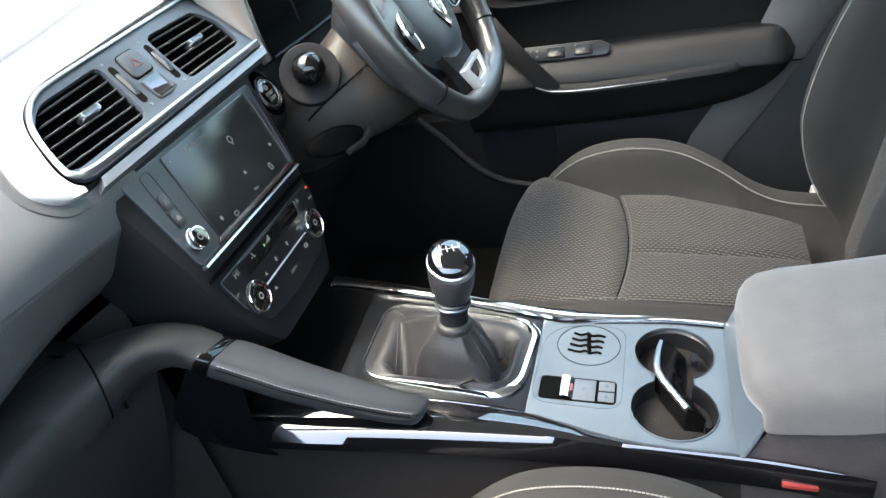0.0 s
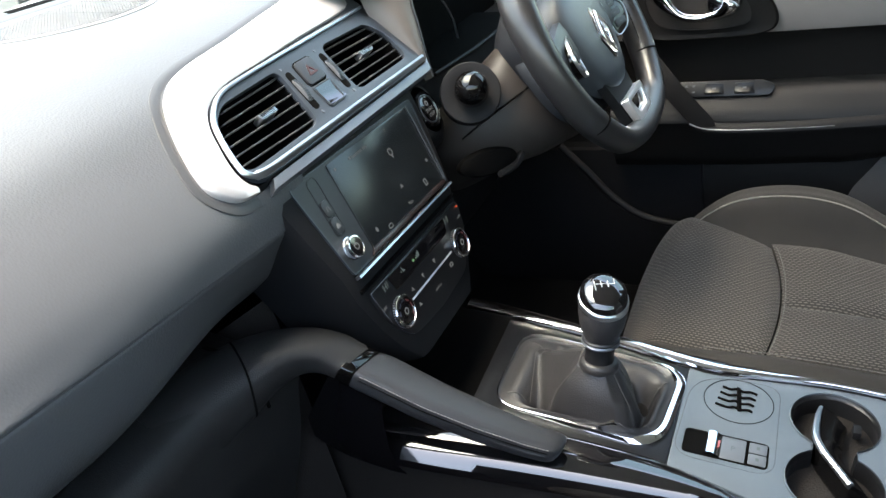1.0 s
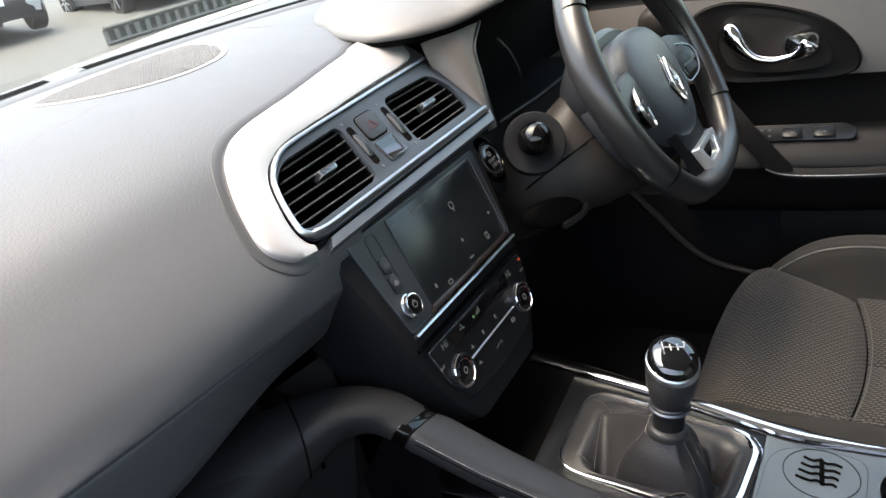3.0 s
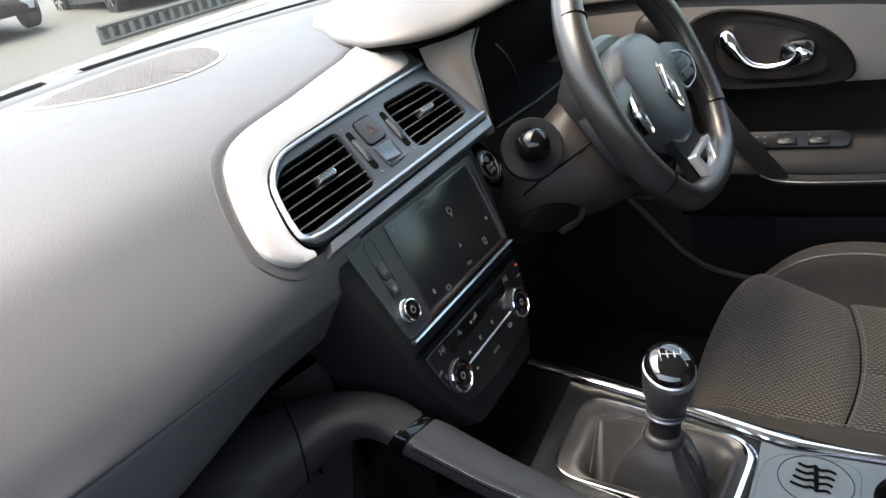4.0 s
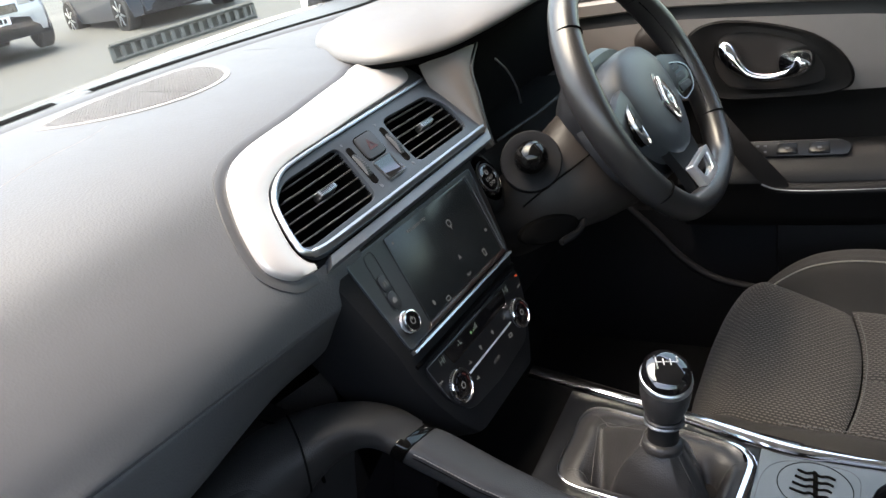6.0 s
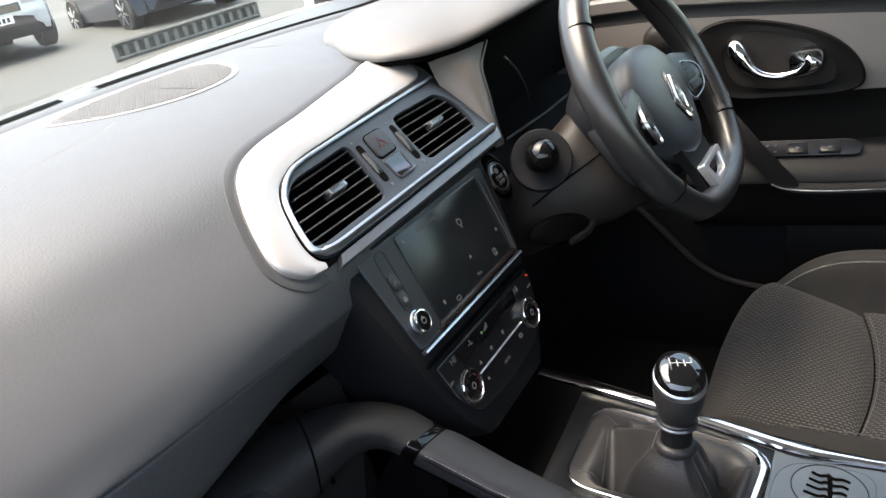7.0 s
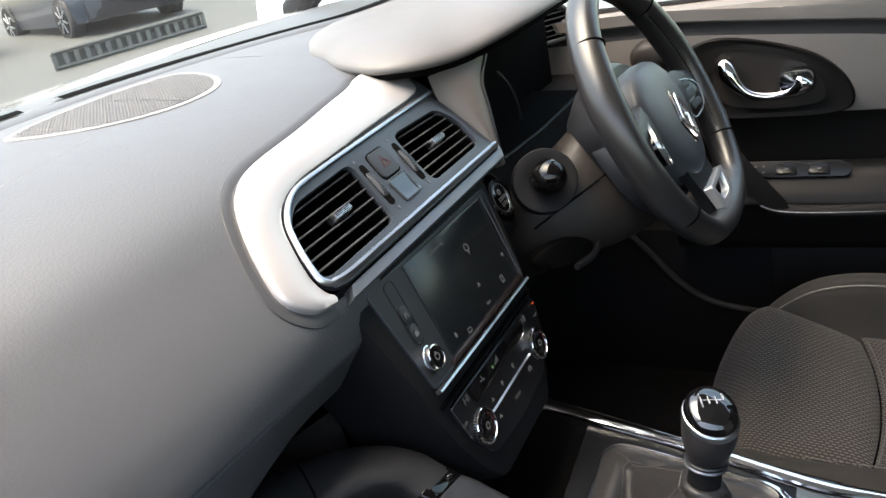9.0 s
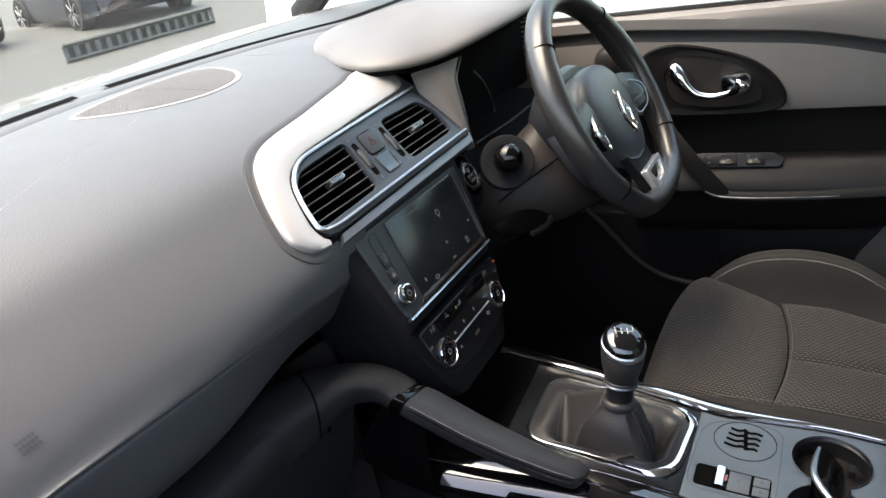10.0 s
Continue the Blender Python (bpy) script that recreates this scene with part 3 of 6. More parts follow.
part("cluster_face", box(0.24, 0.70, 0.395, 0.405, 0.84, 1.055), BLACK, hood, "black instrument face, visor shade in its colour")
left_edge = [(0.181, 0.356, 1.036), (0.186, 0.350, 1.006), (0.190, 0.331, 0.974), (0.196, 0.308, 0.940), (0.206, 0.302, 0.918)]
right_edge = [(0.276, 0.325, 1.036), (0.236, 0.317, 1.014), (0.224, 0.308, 0.984), (0.217, 0.301, 0.950), (0.223, 0.300, 0.920)]
le, re_ = spline(left_edge, 5), spline(right_edge, 5)
part("flank", loft([[a.lerp(b, f) + Vector((-0.006, -0.009, 0.003)) * math.sin(math.pi * f) for f in (0, 0.1, 0.2, 0.35, 0.5, 0.65, 0.8, 0.92, 1)] for a, b in zip(le, re_)]), FLANK, hood, "smooth warm grey flank")
part("flank_edge", tube(re_, 0.0024, 8), STACK, hood, "gloss black edge")
part("inner_wall", loft([[b, b + Vector((0.012, 0.004, 0)), b + Vector((0.02, 0.15, 0.0))] for b in re_]), BLACK, hood)
part("dial_arc", tube(spline([(0.388, 0.36, 0.990), (0.415, 0.358, 0.965), (0.436, 0.358, 0.935), (0.447, 0.360, 0.905)], 6), 0.0016, 6), SATIN, hood, "thin silver dial ring")
part("dial_cowl", loft([[(0.30 + 0.30 * i / 10, y, z) for y, z in ((0.318, 0.903), (0.33, 0.905), (0.40, 0.908))] for i in range(11)]), BLACK, hood)
part("cowl_edge", tube([(0.27, 0.320, 0.906), (0.40, 0.314, 0.902), (0.56, 0.314, 0.900)], 0.003, 6), DARK, hood)
# dark colour includes the shade under the dash
part("lower_dash", loft([[(x, y, z) for y, z in ((0.46, 0.90), (0.335, 0.895), (0.322, 0.86), (0.335, 0.76), (0.38, 0.66), (0.48, 0.50))] for x in (0.155, 0.20, 0.3, 0.5, 0.76)]), DARK, hood, "lower dash panel, shade put in its colour")

part("sill_edge", tube(spline([(0.66, 0.29, 0.64), (0.66, 0.245, 0.592), (0.66, 0.208, 0.547), (0.66, 0.169, 0.513), (0.66, 0.129, 0.494), (0.66, 0.06, 0.48)], 5), 0.007, 10), DARK, hood, "dark rounded footwell edge")

# end vent by the driver's door
endvent = thing("side_vent", "dark side air vent with a silver edge", "air vent")
EV = tilted(0.738, 0.40, 0.985, 14, -34)
part("frame", ring(rounded(0.085, 0.062, 0.02, 5), rounded(0.071, 0.048, 0.014, 5), 0, 0.010, 0.004), SLAT, endvent, "grey frame", EV)
part("duct", prism(rounded(0.072, 0.049, 0.014, 5), -0.02, 0.001), BLACK, endvent, "", EV)
for i in range(5):
    part("slat", box(-0.034, 0.034, -0.018 + 0.009 * i, -0.0162 + 0.009 * i, 0.0, 0.006), SLAT, endvent, "", EV)
part("pod", loft([[(0.748 - 0.030 * c, 0.232 + 0.036 * q * math.cos(a), 0.915 + 0.030 * q * math.sin(a)) for a in (2 * math.pi * k / 24 for k in range(24))] for q, c in ((1.0, 0.0), (0.98, 0.4), (0.85, 0.75), (0.55, 0.95), (0.1, 1.0))], around=True, caps=True), BROWNISH, endvent, "rounded end lobe beside the door")

# glovebox below the pad
glove = thing("glovebox", "dark plastic glovebox lid under the dash pad", "glovebox")
rings = []
for i in range(31):
    x = -0.78 + 0.626 * i / 30
    drop = 0.030 * max(0.0, (x + 0.24) / 0.086) ** 2
    rings.append([(x, p.y, p.z - drop * max(0.0, min(1.0, (p.z - 0.70) / 0.08))) for p in spline([(0, 0.42, 0.812), (0, 0.37, 0.802), (0, 0.333, 0.797), (0, 0.318, 0.790), (0, 0.312, 0.772), (0, 0.318, 0.74), (0, 0.335, 0.66), (0, 0.40, 0.50), (0, 0.46, 0.36)], 5)])
part("lid", loft(rings), LID, glove, "dark grained lid")
part("lid_gap", tube(spline([(-0.2035, 0.37, 0.802), (-0.2035, 0.330, 0.797), (-0.2035, 0.315, 0.785), (-0.2035, 0.314, 0.74)], 6), 0.0016, 6), BLACK, glove)


# ---- infotainment and climate ----
FACE = tilted(0, 0.252, 0.83, 24.5)
CLIM = tilted(0, 0.248, 0.81, 16)
stack = thing("centre_stack", "black centre stack with touchscreen and climate controls", "centre stack")


rows = []
for m, y, xl, xr in ((FACE, 0.120, -0.141, 0.160), (FACE, 0.112, -0.140, 0.160), (FACE, 0.06, -0.132, 0.148), (FACE, 0.004, -0.122, 0.130), (CLIM, -0.006, -0.117, 0.124), (CLIM, -0.045, -0.104, 0.112), (CLIM, -0.075, -0.090, 0.098), (CLIM, -0.098, -0.074, 0.080), (CLIM, -0.106, -0.066, 0.072)):
    pts = [(xl - 0.004, y, -0.10), (xl - 0.001, y, -0.012), (xl + 0.003, y, -0.004), (xl + 0.010, y, -0.001), (xr - 0.010, y, -0.001), (xr - 0.003, y, -0.004), (xr + 0.001, y, -0.012), (xr + 0.004, y, -0.10)]
    rows.append([m @ Vector(p) for p in pts])
rows.append([p + Vector((0, 0.10, -0.01)) for p in rows[-1]])
# darker than stack_plastic: the shade beside the pad is in the colour
part("housing", loft(rows), DARK, stack, "black housing, side shade put in its colour")
part("display_bezel", ring(soften([(-0.106, -0.001), (-0.1145, 0.103), (0.138, 0.099), (0.114, -0.003)], 0.007), soften([(-0.1045, 0.0005), (-0.1128, 0.1015), (0.136, 0.0975), (0.1125, -0.0015)], 0.006), -0.003, 0.0012), VENT_PANEL, stack, "thin grey edge line", FACE)
part("bezel_face", prism(soften([(-0.1045, 0.0005), (-0.1128, 0.1015), (0.136, 0.0975), (0.1125, -0.0015)], 0.006), -0.006, 0.0006), STACK, stack, "matt black bezel", FACE)
disp = part("display", prism(soften([(-0.062, 0.004), (-0.0525, 0.0985), (0.118, 0.0945), (0.104, 0.001)], 0.003), 0.0, 0.0020, 0.0008), SCREEN, stack, "dark touchscreen showing a dim map", FACE)
part("display_edge", tube([FACE @ Vector((0.121, 0.094, 0.003)), FACE @ Vector((0.107, 0.0, 0.003))], 0.0009, 6), STACK, disp, "thin dark side edge")
part("display_shelf", prism([(-0.064, 0.0055), (0.106, 0.002), (0.1065, -0.003), (-0.07, 0.0)], 0.0015, 0.0042, 0.001), GLOSS_WARM, disp, "", FACE)
lettering("screen_title", "Guidance map", 0.0056, ICON_DIM, disp, FACE @ Matrix.Translation((0.003, 0.0885, 0.0023)), 0.0001)
part("pin_icon", ring(circle(0.0043, 18, 0.048, 0.0665), circle(0.0031, 18, 0.048, 0.0665), 0.0019, 0.0024), ICON_DIM, disp, "", FACE)
part("pin_icon", prism([(0.0460, 0.0632), (0.0478, 0.0585), (0.0496, 0.0632)], 0.0019, 0.0024), ICON_DIM, disp, "", FACE)
part("arrow_icon", prism([(0.0292, 0.0285), (0.032, 0.0335), (0.0348, 0.0285), (0.032, 0.0297)], 0.0019, 0.0024), ICON_DIM, disp, "", FACE)
part("menu_icon", ring(rounded(0.006, 0.008, 0.0008, 2, 0.0735, 0.0145), rounded(0.0036, 0.0056, 0.0006, 2, 0.0735, 0.0145), 0.0019, 0.0024), ICON_DIM, disp, "", FACE)
lettering("navigate_word", "Nav", 0.0056, ICON_DIM, disp, FACE @ Matrix.Translation((0.030, 0.0105, 0.0023)), 0.0001)
part("back_icon", ring(rounded(0.008, 0.005, 0.002, 3, -0.0205, 0.0085), rounded(0.0058, 0.0030, 0.001, 3, -0.0205, 0.0085), 0.0019, 0.0024), ICON_DIM, disp, "", FACE)
part("warning_icon", prism(circle(0.0018, 12, -0.0425, 0.0165, 1.5), 0.0019, 0.0024), ICON_DIM, disp, "", FACE)
part("scale_icon", box(0.096, 0.1, 0.030, 0.0335, 0.0019, 0.0024), ICON_DIM, disp, "", FACE)
part("status_icon", box(-0.046, -0.043, 0.088, 0.0910, 0.0019, 0.0024), ICON_DIM, disp, "", FACE)
part("status_icon", box(-0.017, -0.0145, 0.0875, 0.0905, 0.0019, 0.0024), ICON_DIM, disp, "", FACE)
# column of touch buttons beside the display
part("button_well", ring(soften([(-0.0955, 0.036), (-0.0905, 0.0985), (-0.0735, 0.0985), (-0.0795, 0.036)], 0.0085, 6), soften([(-0.0943, 0.0372), (-0.0893, 0.0973), (-0.0747, 0.0973), (-0.0807, 0.0372)], 0.0075, 6), 0.0002, 0.0010), PANEL, stack, "outline of the button column", FACE)
for y, icon in ((0.0655, 1), (0.047, 2)):
    b = part("touch_button", prism(rounded(0.0128, 0.0172, 0.005, 5, -0.0862 + 0.08 * (y - 0.055), y), 0.0, 0.0022, 0.001), STACK, stack, "small black button", FACE)
    cx = -0.0862 + 0.08 * (y - 0.055)
    if icon == 1:
        for dx in (-0.0022, 0.0022):
            part("button_mark", prism([(cx + dx - 0.0005, y - 0.003), (cx + dx + 0.0005, y - 0.003), (cx + dx * 0.5 + 0.0005, y + 0.002), (cx + dx * 0.5 - 0.0005, y + 0.002)], 0.0021, 0.0026), ICON, b, "", FACE)
    else:
        part("button_mark", prism([(cx - 0.0028, y - 0.0025), (cx + 0.0028, y - 0.0025), (cx + 0.0028, y + 0.0005), (cx, y + 0.003), (cx - 0.0028, y + 0.0005)], 0.0021, 0.0026), ICON, b, "", FACE)
part("chrome_line", loft([[FACE @ Vector((x, y + dy, z)) for dy, z in ((0.0012, 0.0), (0.0010, 0.0058), (-0.0012, 0.0064), (-0.0024, 0.0))] for x, y in ((-0.1065, -0.0032), (0.1125, -0.0070))], caps=True), SATIN, stack, "bright chrome strip")
part("shadow_gap", tube([CLIM @ Vector((-0.108, 0.0022, 0.001)), CLIM @ Vector((0.114, -0.0015, 0.001))], 0.0022, 6), BLACK, stack)

climate = part("climate_panel", prism(soften([(-0.1005, -0.0045), (-0.092, -0.046), (-0.066, -0.078), (0.0, -0.084), (0.072, -0.080), (0.106, -0.044), (0.116, -0.0085)], 0.012), -0.006, 0.0022, 0.0012), PANEL, stack, "dark climate control panel", CLIM)
part("panel_line", tube(spline([CLIM @ Vector(p) for p in ((-0.0895, -0.047, 0.0024), (-0.0975, -0.012, 0.0024), (-0.098, -0.0065, 0.0024), (-0.092, -0.0058, 0.0024), (-0.035, -0.0068, 0.0024), (0.018, -0.0078, 0.0024))], 6), 0.0004, 6), BUTTON, climate, "thin grey outline")
part("window_strip", prism(soften([(-0.066, -0.0075), (-0.060, -0.026), (0.066, -0.028), (0.072, -0.0115)], 0.003), 0.0018, 0.0028, 0.0004), GLOSS, climate, "gloss black display window", CLIM)
part("silver_bar", loft([[CLIM @ Vector((x, y + dy, z)) for dy, z in ((0.0012, 0.002), (0.0, 0.0042), (-0.0014, 0.002))] for x, y in ((-0.046, -0.0475), (0.058, -0.0485))], caps=True), SATIN, climate, "slim silver bar")
lettering("temperature_readout", "HI", 0.0108, ICON_PALE, climate, CLIM @ Matrix.Translation((-0.074, -0.0130, 0.0030)), 0.0001)
lettering("temperature_readout", "HI", 0.0108, ICON_PALE, climate, CLIM @ Matrix.Translation((0.075, -0.0165, 0.0030)), 0.0001)
lettering("off_word", "OFF", 0.0050, ICON, climate, CLIM @ Matrix.Translation((-0.0905, -0.0285, 0.0026)), 0.0001)
lettering("auto_word", "AUTO", 0.0052, ICON_DIM, climate, CLIM @ Matrix.Translation((0.006, -0.0640, 0.0026)), 0.0001)
lettering("ac_word", "A/C", 0.0050, ICON_DIM, climate, CLIM @ Matrix.Translation((0.052, -0.0375, 0.0026)), 0.0001)


def seat_icon(x, y, s, mat):
    """A seated shape as two strokes with an arrow bar."""
    part("airflow_icon", prism([(x - 0.3 * s, y + s), (x, y + s), (x + 0.35 * s, y - 0.2 * s), (x + s, y - 0.2 * s), (x + s, y - 0.5 * s), (x + 0.1 * s, y - 0.5 * s)], 0.0022, 0.0031), mat, climate, "", CLIM)
    part("airflow_icon", box(x - 1.1 * s, x - 0.5 * s, y - 0.2 * s, y + 0.15 * s, 0.0022, 0.0031), mat, climate, "", CLIM)


seat_icon(-0.038, -0.0150, 0.0040, ICON_PALE)
seat_icon(-0.036, -0.0400, 0.0025, ICON)
seat_icon(-0.036, -0.0590, 0.0025, ICON)
for x, y in ((-0.010, -0.0385), (0.020, -0.0380)):
    part("mode_icon", prism([(x - 0.002, y), (x, y - 0.0028), (x + 0.002, y), (x + 0.0014, y + 0.002), (x - 0.0014, y + 0.002)], 0.0022, 0.0031), ICON_DIM, climate, "", CLIM)
part("recirculate_icon", ring(rounded(0.0068, 0.0046, 0.0016, 3, 0.047, -0.0590), rounded(0.0052, 0.0030, 0.0008, 3, 0.047, -0.0590), 0.0022, 0.0031), ICON, climate, "", CLIM)
for k in range(4):
    part("fan_bar", box(-0.009 + 0.0024 * k, -0.0076 + 0.0024 * k, -0.0185, -0.0168 + 0.0014 * k, 0.0026, 0.0032), ICON_GREEN if k < 1 else ICON_PALE, climate, "", CLIM)
part("fan_icon", prism(circle(0.0017, 8, -0.0140, -0.0172), 0.0026, 0.0032), ICON_GREEN, climate, "", CLIM)
part("rear_screen_light", box(0.1065, 0.1092, -0.0155, -0.0135, 0.0022, 0.0036), RED_LED, climate, "small orange-red light", CLIM)
lettering("rear_word", "REAR", 0.0034, ICON_DIM, climate, CLIM @ Matrix.Translation((0.1035, -0.0265, 0.0026)), 0.0001)


def dial(x, y, r, depth, m, big):
    """A knurled chrome ring round a black face."""
    t = m @ Matrix.Translation((x, y, 0.001))
    d = part("dial", lathe([(r * 1.16, 0), (r * 1.16, depth * 0.16), (r * 1.05, depth * 0.2), (r * 1.05, depth * 0.86), (r * 0.99, depth * 0.95), (r * 0.86, depth * 0.95)], 48), STACK if big else CHROME, stack, "ribbed dark dial" if big else "ribbed chrome dial", t)
    part("dial_ring", lathe([(r * 1.00, depth * 0.62), (r * 1.10, depth * 0.64), (r * 1.10, depth * 0.92), (r * 1.05, depth * 1.08), (r * 0.93, depth * 1.10), (r * 0.90, depth * 0.9)], 48), CHROME, d, "thin chrome ring", t)
    for k in range(40):
        a = 2 * math.pi * k / 40
        bm = box(r * 1.045, r * 1.072, -0.0006, 0.0006, depth * 0.2, depth * 0.70)
        part("knurl", bm, SATIN, d, "", t @ Matrix.Rotation(a, 4, "Z"))
    part("dial_face", lathe([(r * 0.92, depth * 0.8), (r * 0.92, depth * 1.0), (r * 0.90, depth * 1.03), (r * 0.2, depth * 1.04)], 36), GLOSS, d, "black dial face", t)
    if big:
        for k in range(6):
            a0 = radians(-50 + 40 * k)
            bm = prism([(r * q * math.cos(a), r * q * math.sin(a)) for q, a in ((0.68, a0), (0.78, a0), (0.78, a0 + 0.5), (0.68, a0 + 0.5))], depth * 1.03, depth * 1.06)
            part("temperature_arc", bm, RED_DIM if k < 3 else BLUE_DIM, d, "", t)
        seat = part("dial_icon", ring(circle(r * 0.24, 14), circle(r * 0.14, 14), depth * 1.03, depth * 1.06), ICON_DIM, d, "", t)
    else:
        part("dial_icon", ring(circle(r * 0.36, 18), circle(r * 0.25, 18), depth * 1.03, depth * 1.06), ICON_DIM, d, "", t)
        part("dial_icon", box(-r * 0.06, r * 0.06, r * 0.1, r * 0.46, depth * 1.03, depth * 1.065), ICON_DIM, d, "", t)


dial(-0.067, -0.047, 0.0160, 0.0058, CLIM, True)
dial(0.080, -0.049, 0.0160, 0.0058, CLIM, True)
dial(-0.0885, 0.0215, 0.0102, 0.0075, FACE, False)
START = tilted(0.172, 0.289, 0.894, 24)
start = thing("start_button", "round black engine start button with a silver ring", "button")
part("surround", loft([[(r * math.cos(a) * 1.0 + 0.004 * (r > 0.03), r * 1.25 * math.sin(a), z) for a in (2 * math.pi * k / 32 for k in range(32))] for r, z in ((0.042, -0.05), (0.036, -0.012), (0.030, -0.004), (0.024, -0.001))], around=True), DARK, start, "dark rounded surround", START)
part("ring", lathe([(0.0225, -0.004), (0.0225, 0.002), (0.0205, 0.0035), (0.0185, 0.002)], 40), GLOSS, start, "gloss black ring", START)
part("silver_ring", lathe([(0.0182, 0.0005), (0.0180, 0.0026), (0.0168, 0.0026), (0.0164, 0.0005)], 40), SATIN, start, "", START)
part("cap", lathe([(0.0166, -0.002), (0.0164, 0.0016), (0.0150, 0.0024), (0.002, 0.0028)], 40), GLOSS, start, "black push cap", START)
lettering("start_word", "START", 0.0062, ICON, start, START @ Matrix.Translation((0, -0.0015, 0.0030)), 0.0001)
lettering("stop_word", "STOP", 0.0062, ICON, start, START @ Matrix.Translation((0, -0.0080, 0.0030)), 0.0001)
part("ring_icon", ring(circle(0.0032, 14, 0, 0.0068), circle(0.0021, 14, 0, 0.0068), 0.0024, 0.0034), ICON, start, "", START)


# ---- steering wheel and column ----
WH = tilted(0.359, 0.140, 0.9365, 26.2, -0.4)
HUB = WH @ Matrix.Translation((0, -0.020, 0))
R = 0.171
wheel = thing("steering_wheel", "black leather steering wheel with silver-trimmed spokes", "steering wheel")


def rim_point(a, r=R, z=0.004):
    """A point on the rim's centre line, slightly flattened at the bottom."""
    y = 0.966 * r * math.sin(a)
    if y < -0.140:
        y = -0.140 + (y + 0.140) * 0.58
    return Vector((r * math.cos(a), y, z))


def rim_arc(a0, a1, rad, n=40, grip=0.0):
    rings = []
    for i in range(n + 1):
        a = radians(a0 + (a1 - a0) * i / n)
        c, d = rim_point(a), Vector((math.cos(a), math.sin(a), 0))
        rr = rad + grip * math.exp(-((math.degrees(a) - 20) / 14) ** 2) + grip * math.exp(-((math.degrees(a) - 160) / 14) ** 2)
        rings.append([c + d * (rr * 1.0 * math.cos(b)) + Vector((0, 0, rr * 1.22 * math.sin(b) - 0.003)) for b in (2 * math.pi * k / 18 for k in range(18))])
    return loft(rings, around=True)


part("upper_rim", rim_arc(43, 137, 0.0158, 34), RIM_LEATHER, wheel, "smooth black leather upper rim", WH)
part("grip", rim_arc(-35, 43, 0.0162, 30, 0.0012), RIM_LEATHER, wheel, "black leather grip", WH)
part("grip", rim_arc(137, 215, 0.0162, 30, 0.0012), RIM_LEATHER, wheel, "black leather grip", WH)
part("lower_rim", rim_arc(215, 325, 0.0158, 34), RIM_LEATHER, wheel, "black leather lower rim", WH)
for a in (43, 137, 215, 325):
    part("rim_seam", tube([rim_point(radians(a)) + Vector((math.cos(radians(a)) * 0.0152 * math.cos(b), math.sin(radians(a)) * 0.0152 * math.cos(b), 0.0176 * math.sin(b))) for b in (2 * math.pi * k / 20 for k in range(20))], 0.0012, 6, closed=True), BLACK, wheel, "sewn seam", WH)
for a0, a1 in ((-32, 40), (140, 212)):
    seam("rim_stitching", [WH @ (rim_point(radians(a0 + (a1 - a0) * k / 26)) * 0.906 + Vector((0, 0, 0.004))) for k in range(27)], 0.0009, BLACK, wheel, gap=0.0042)

shield = [(0.0, 0.078), (0.045, 0.072), (0.076, 0.046), (0.080, 0.012), (0.068, -0.026), (0.046, -0.058), (0.024, -0.072), (0.0, -0.074), (-0.024, -0.072), (-0.046, -0.058), (-0.068, -0.026), (-0.080, 0.012), (-0.076, 0.046), (-0.045, 0.072)]
outline = spline([(x, y, 0) for x, y in shield], 4, True)
part("airbag_cover", loft([[(p.x * s, p.y * s, z) for p in outline] for s, z in ((0.98, -0.040), (1.03, -0.016), (1.01, -0.004), (0.96, 0.003), (0.86, 0.008), (0.6, 0.013), (0.3, 0.015), (0.02, 0.0155))], around=True, caps=True), COVER, wheel, "dark grey airbag cover", HUB, sharp=60)
part("hub_back", loft([[(p.x * s, p.y * s, z) for p in outline] for s, z in ((1.15, -0.030), (1.25, -0.040), (1.2, -0.07), (0.9, -0.10))], around=True, caps=True), STACK, wheel, "", HUB)
for sx in (-1, 1):
    sp = part("spoke", loft([[(sx * x, yc + h * dy, z + zz) for dy, zz in ((1.0, -0.006), (0.92, 0.002), (0.5, 0.0045), (-0.5, 0.0045), (-0.92, 0.002), (-1.0, -0.006), (-0.7, -0.018), (0.7, -0.018))] for x, yc, h, z in ((0.062, 0.018, 0.030, -0.002), (0.095, 0.016, 0.027, 0.002), (0.125, 0.012, 0.022, 0.002), (0.166, 0.004, 0.019, 0.002))], around=True, caps=True), STACK, wheel, "black spoke", HUB)
    POD = HUB @ Matrix.Translation((sx * 0.102, 0.002, 0.006)) @ Matrix.Rotation(radians(16 if sx < 0 else -20), 4, "Y") @ Matrix.Translation((-sx * 0.108, -0.015, -0.006))
    pod = soften([(sx * 0.084, 0.044), (sx * 0.118, 0.034), (sx * 0.134, 0.018), (sx * 0.124, -0.010), (sx * 0.088, -0.018)], 0.014, 6)
    inner = [((x - sx * 0.108) * 0.95 + sx * 0.108, (y - 0.015) * 0.95 + 0.015) for x, y in pod]
    part("button_frame", ring(pod, inner, 0.0050, 0.0092, 0.0012), SATIN, sp, "slim satin button frame", POD)
    part("button_pad", prism(inner, -0.002, 0.0078, 0.001), COLLAR, sp, "black button pad", POD)
    for k in range(3):
        part("wheel_button", prism(rounded(0.024, 0.0105, 0.003, 3, sx * (0.103 + 0.003 * k), 0.029 - 0.0145 * k), 0.0072, 0.0094, 0.0008), STACK, sp, "black button", POD)
        part("button_mark", box(sx * (0.103 + 0.003 * k) - 0.002, sx * (0.103 + 0.003 * k) + 0.002, 0.0284 - 0.0145 * k, 0.0296 - 0.0145 * k, 0.0093, 0.0097), BUTTON, sp, "", POD)
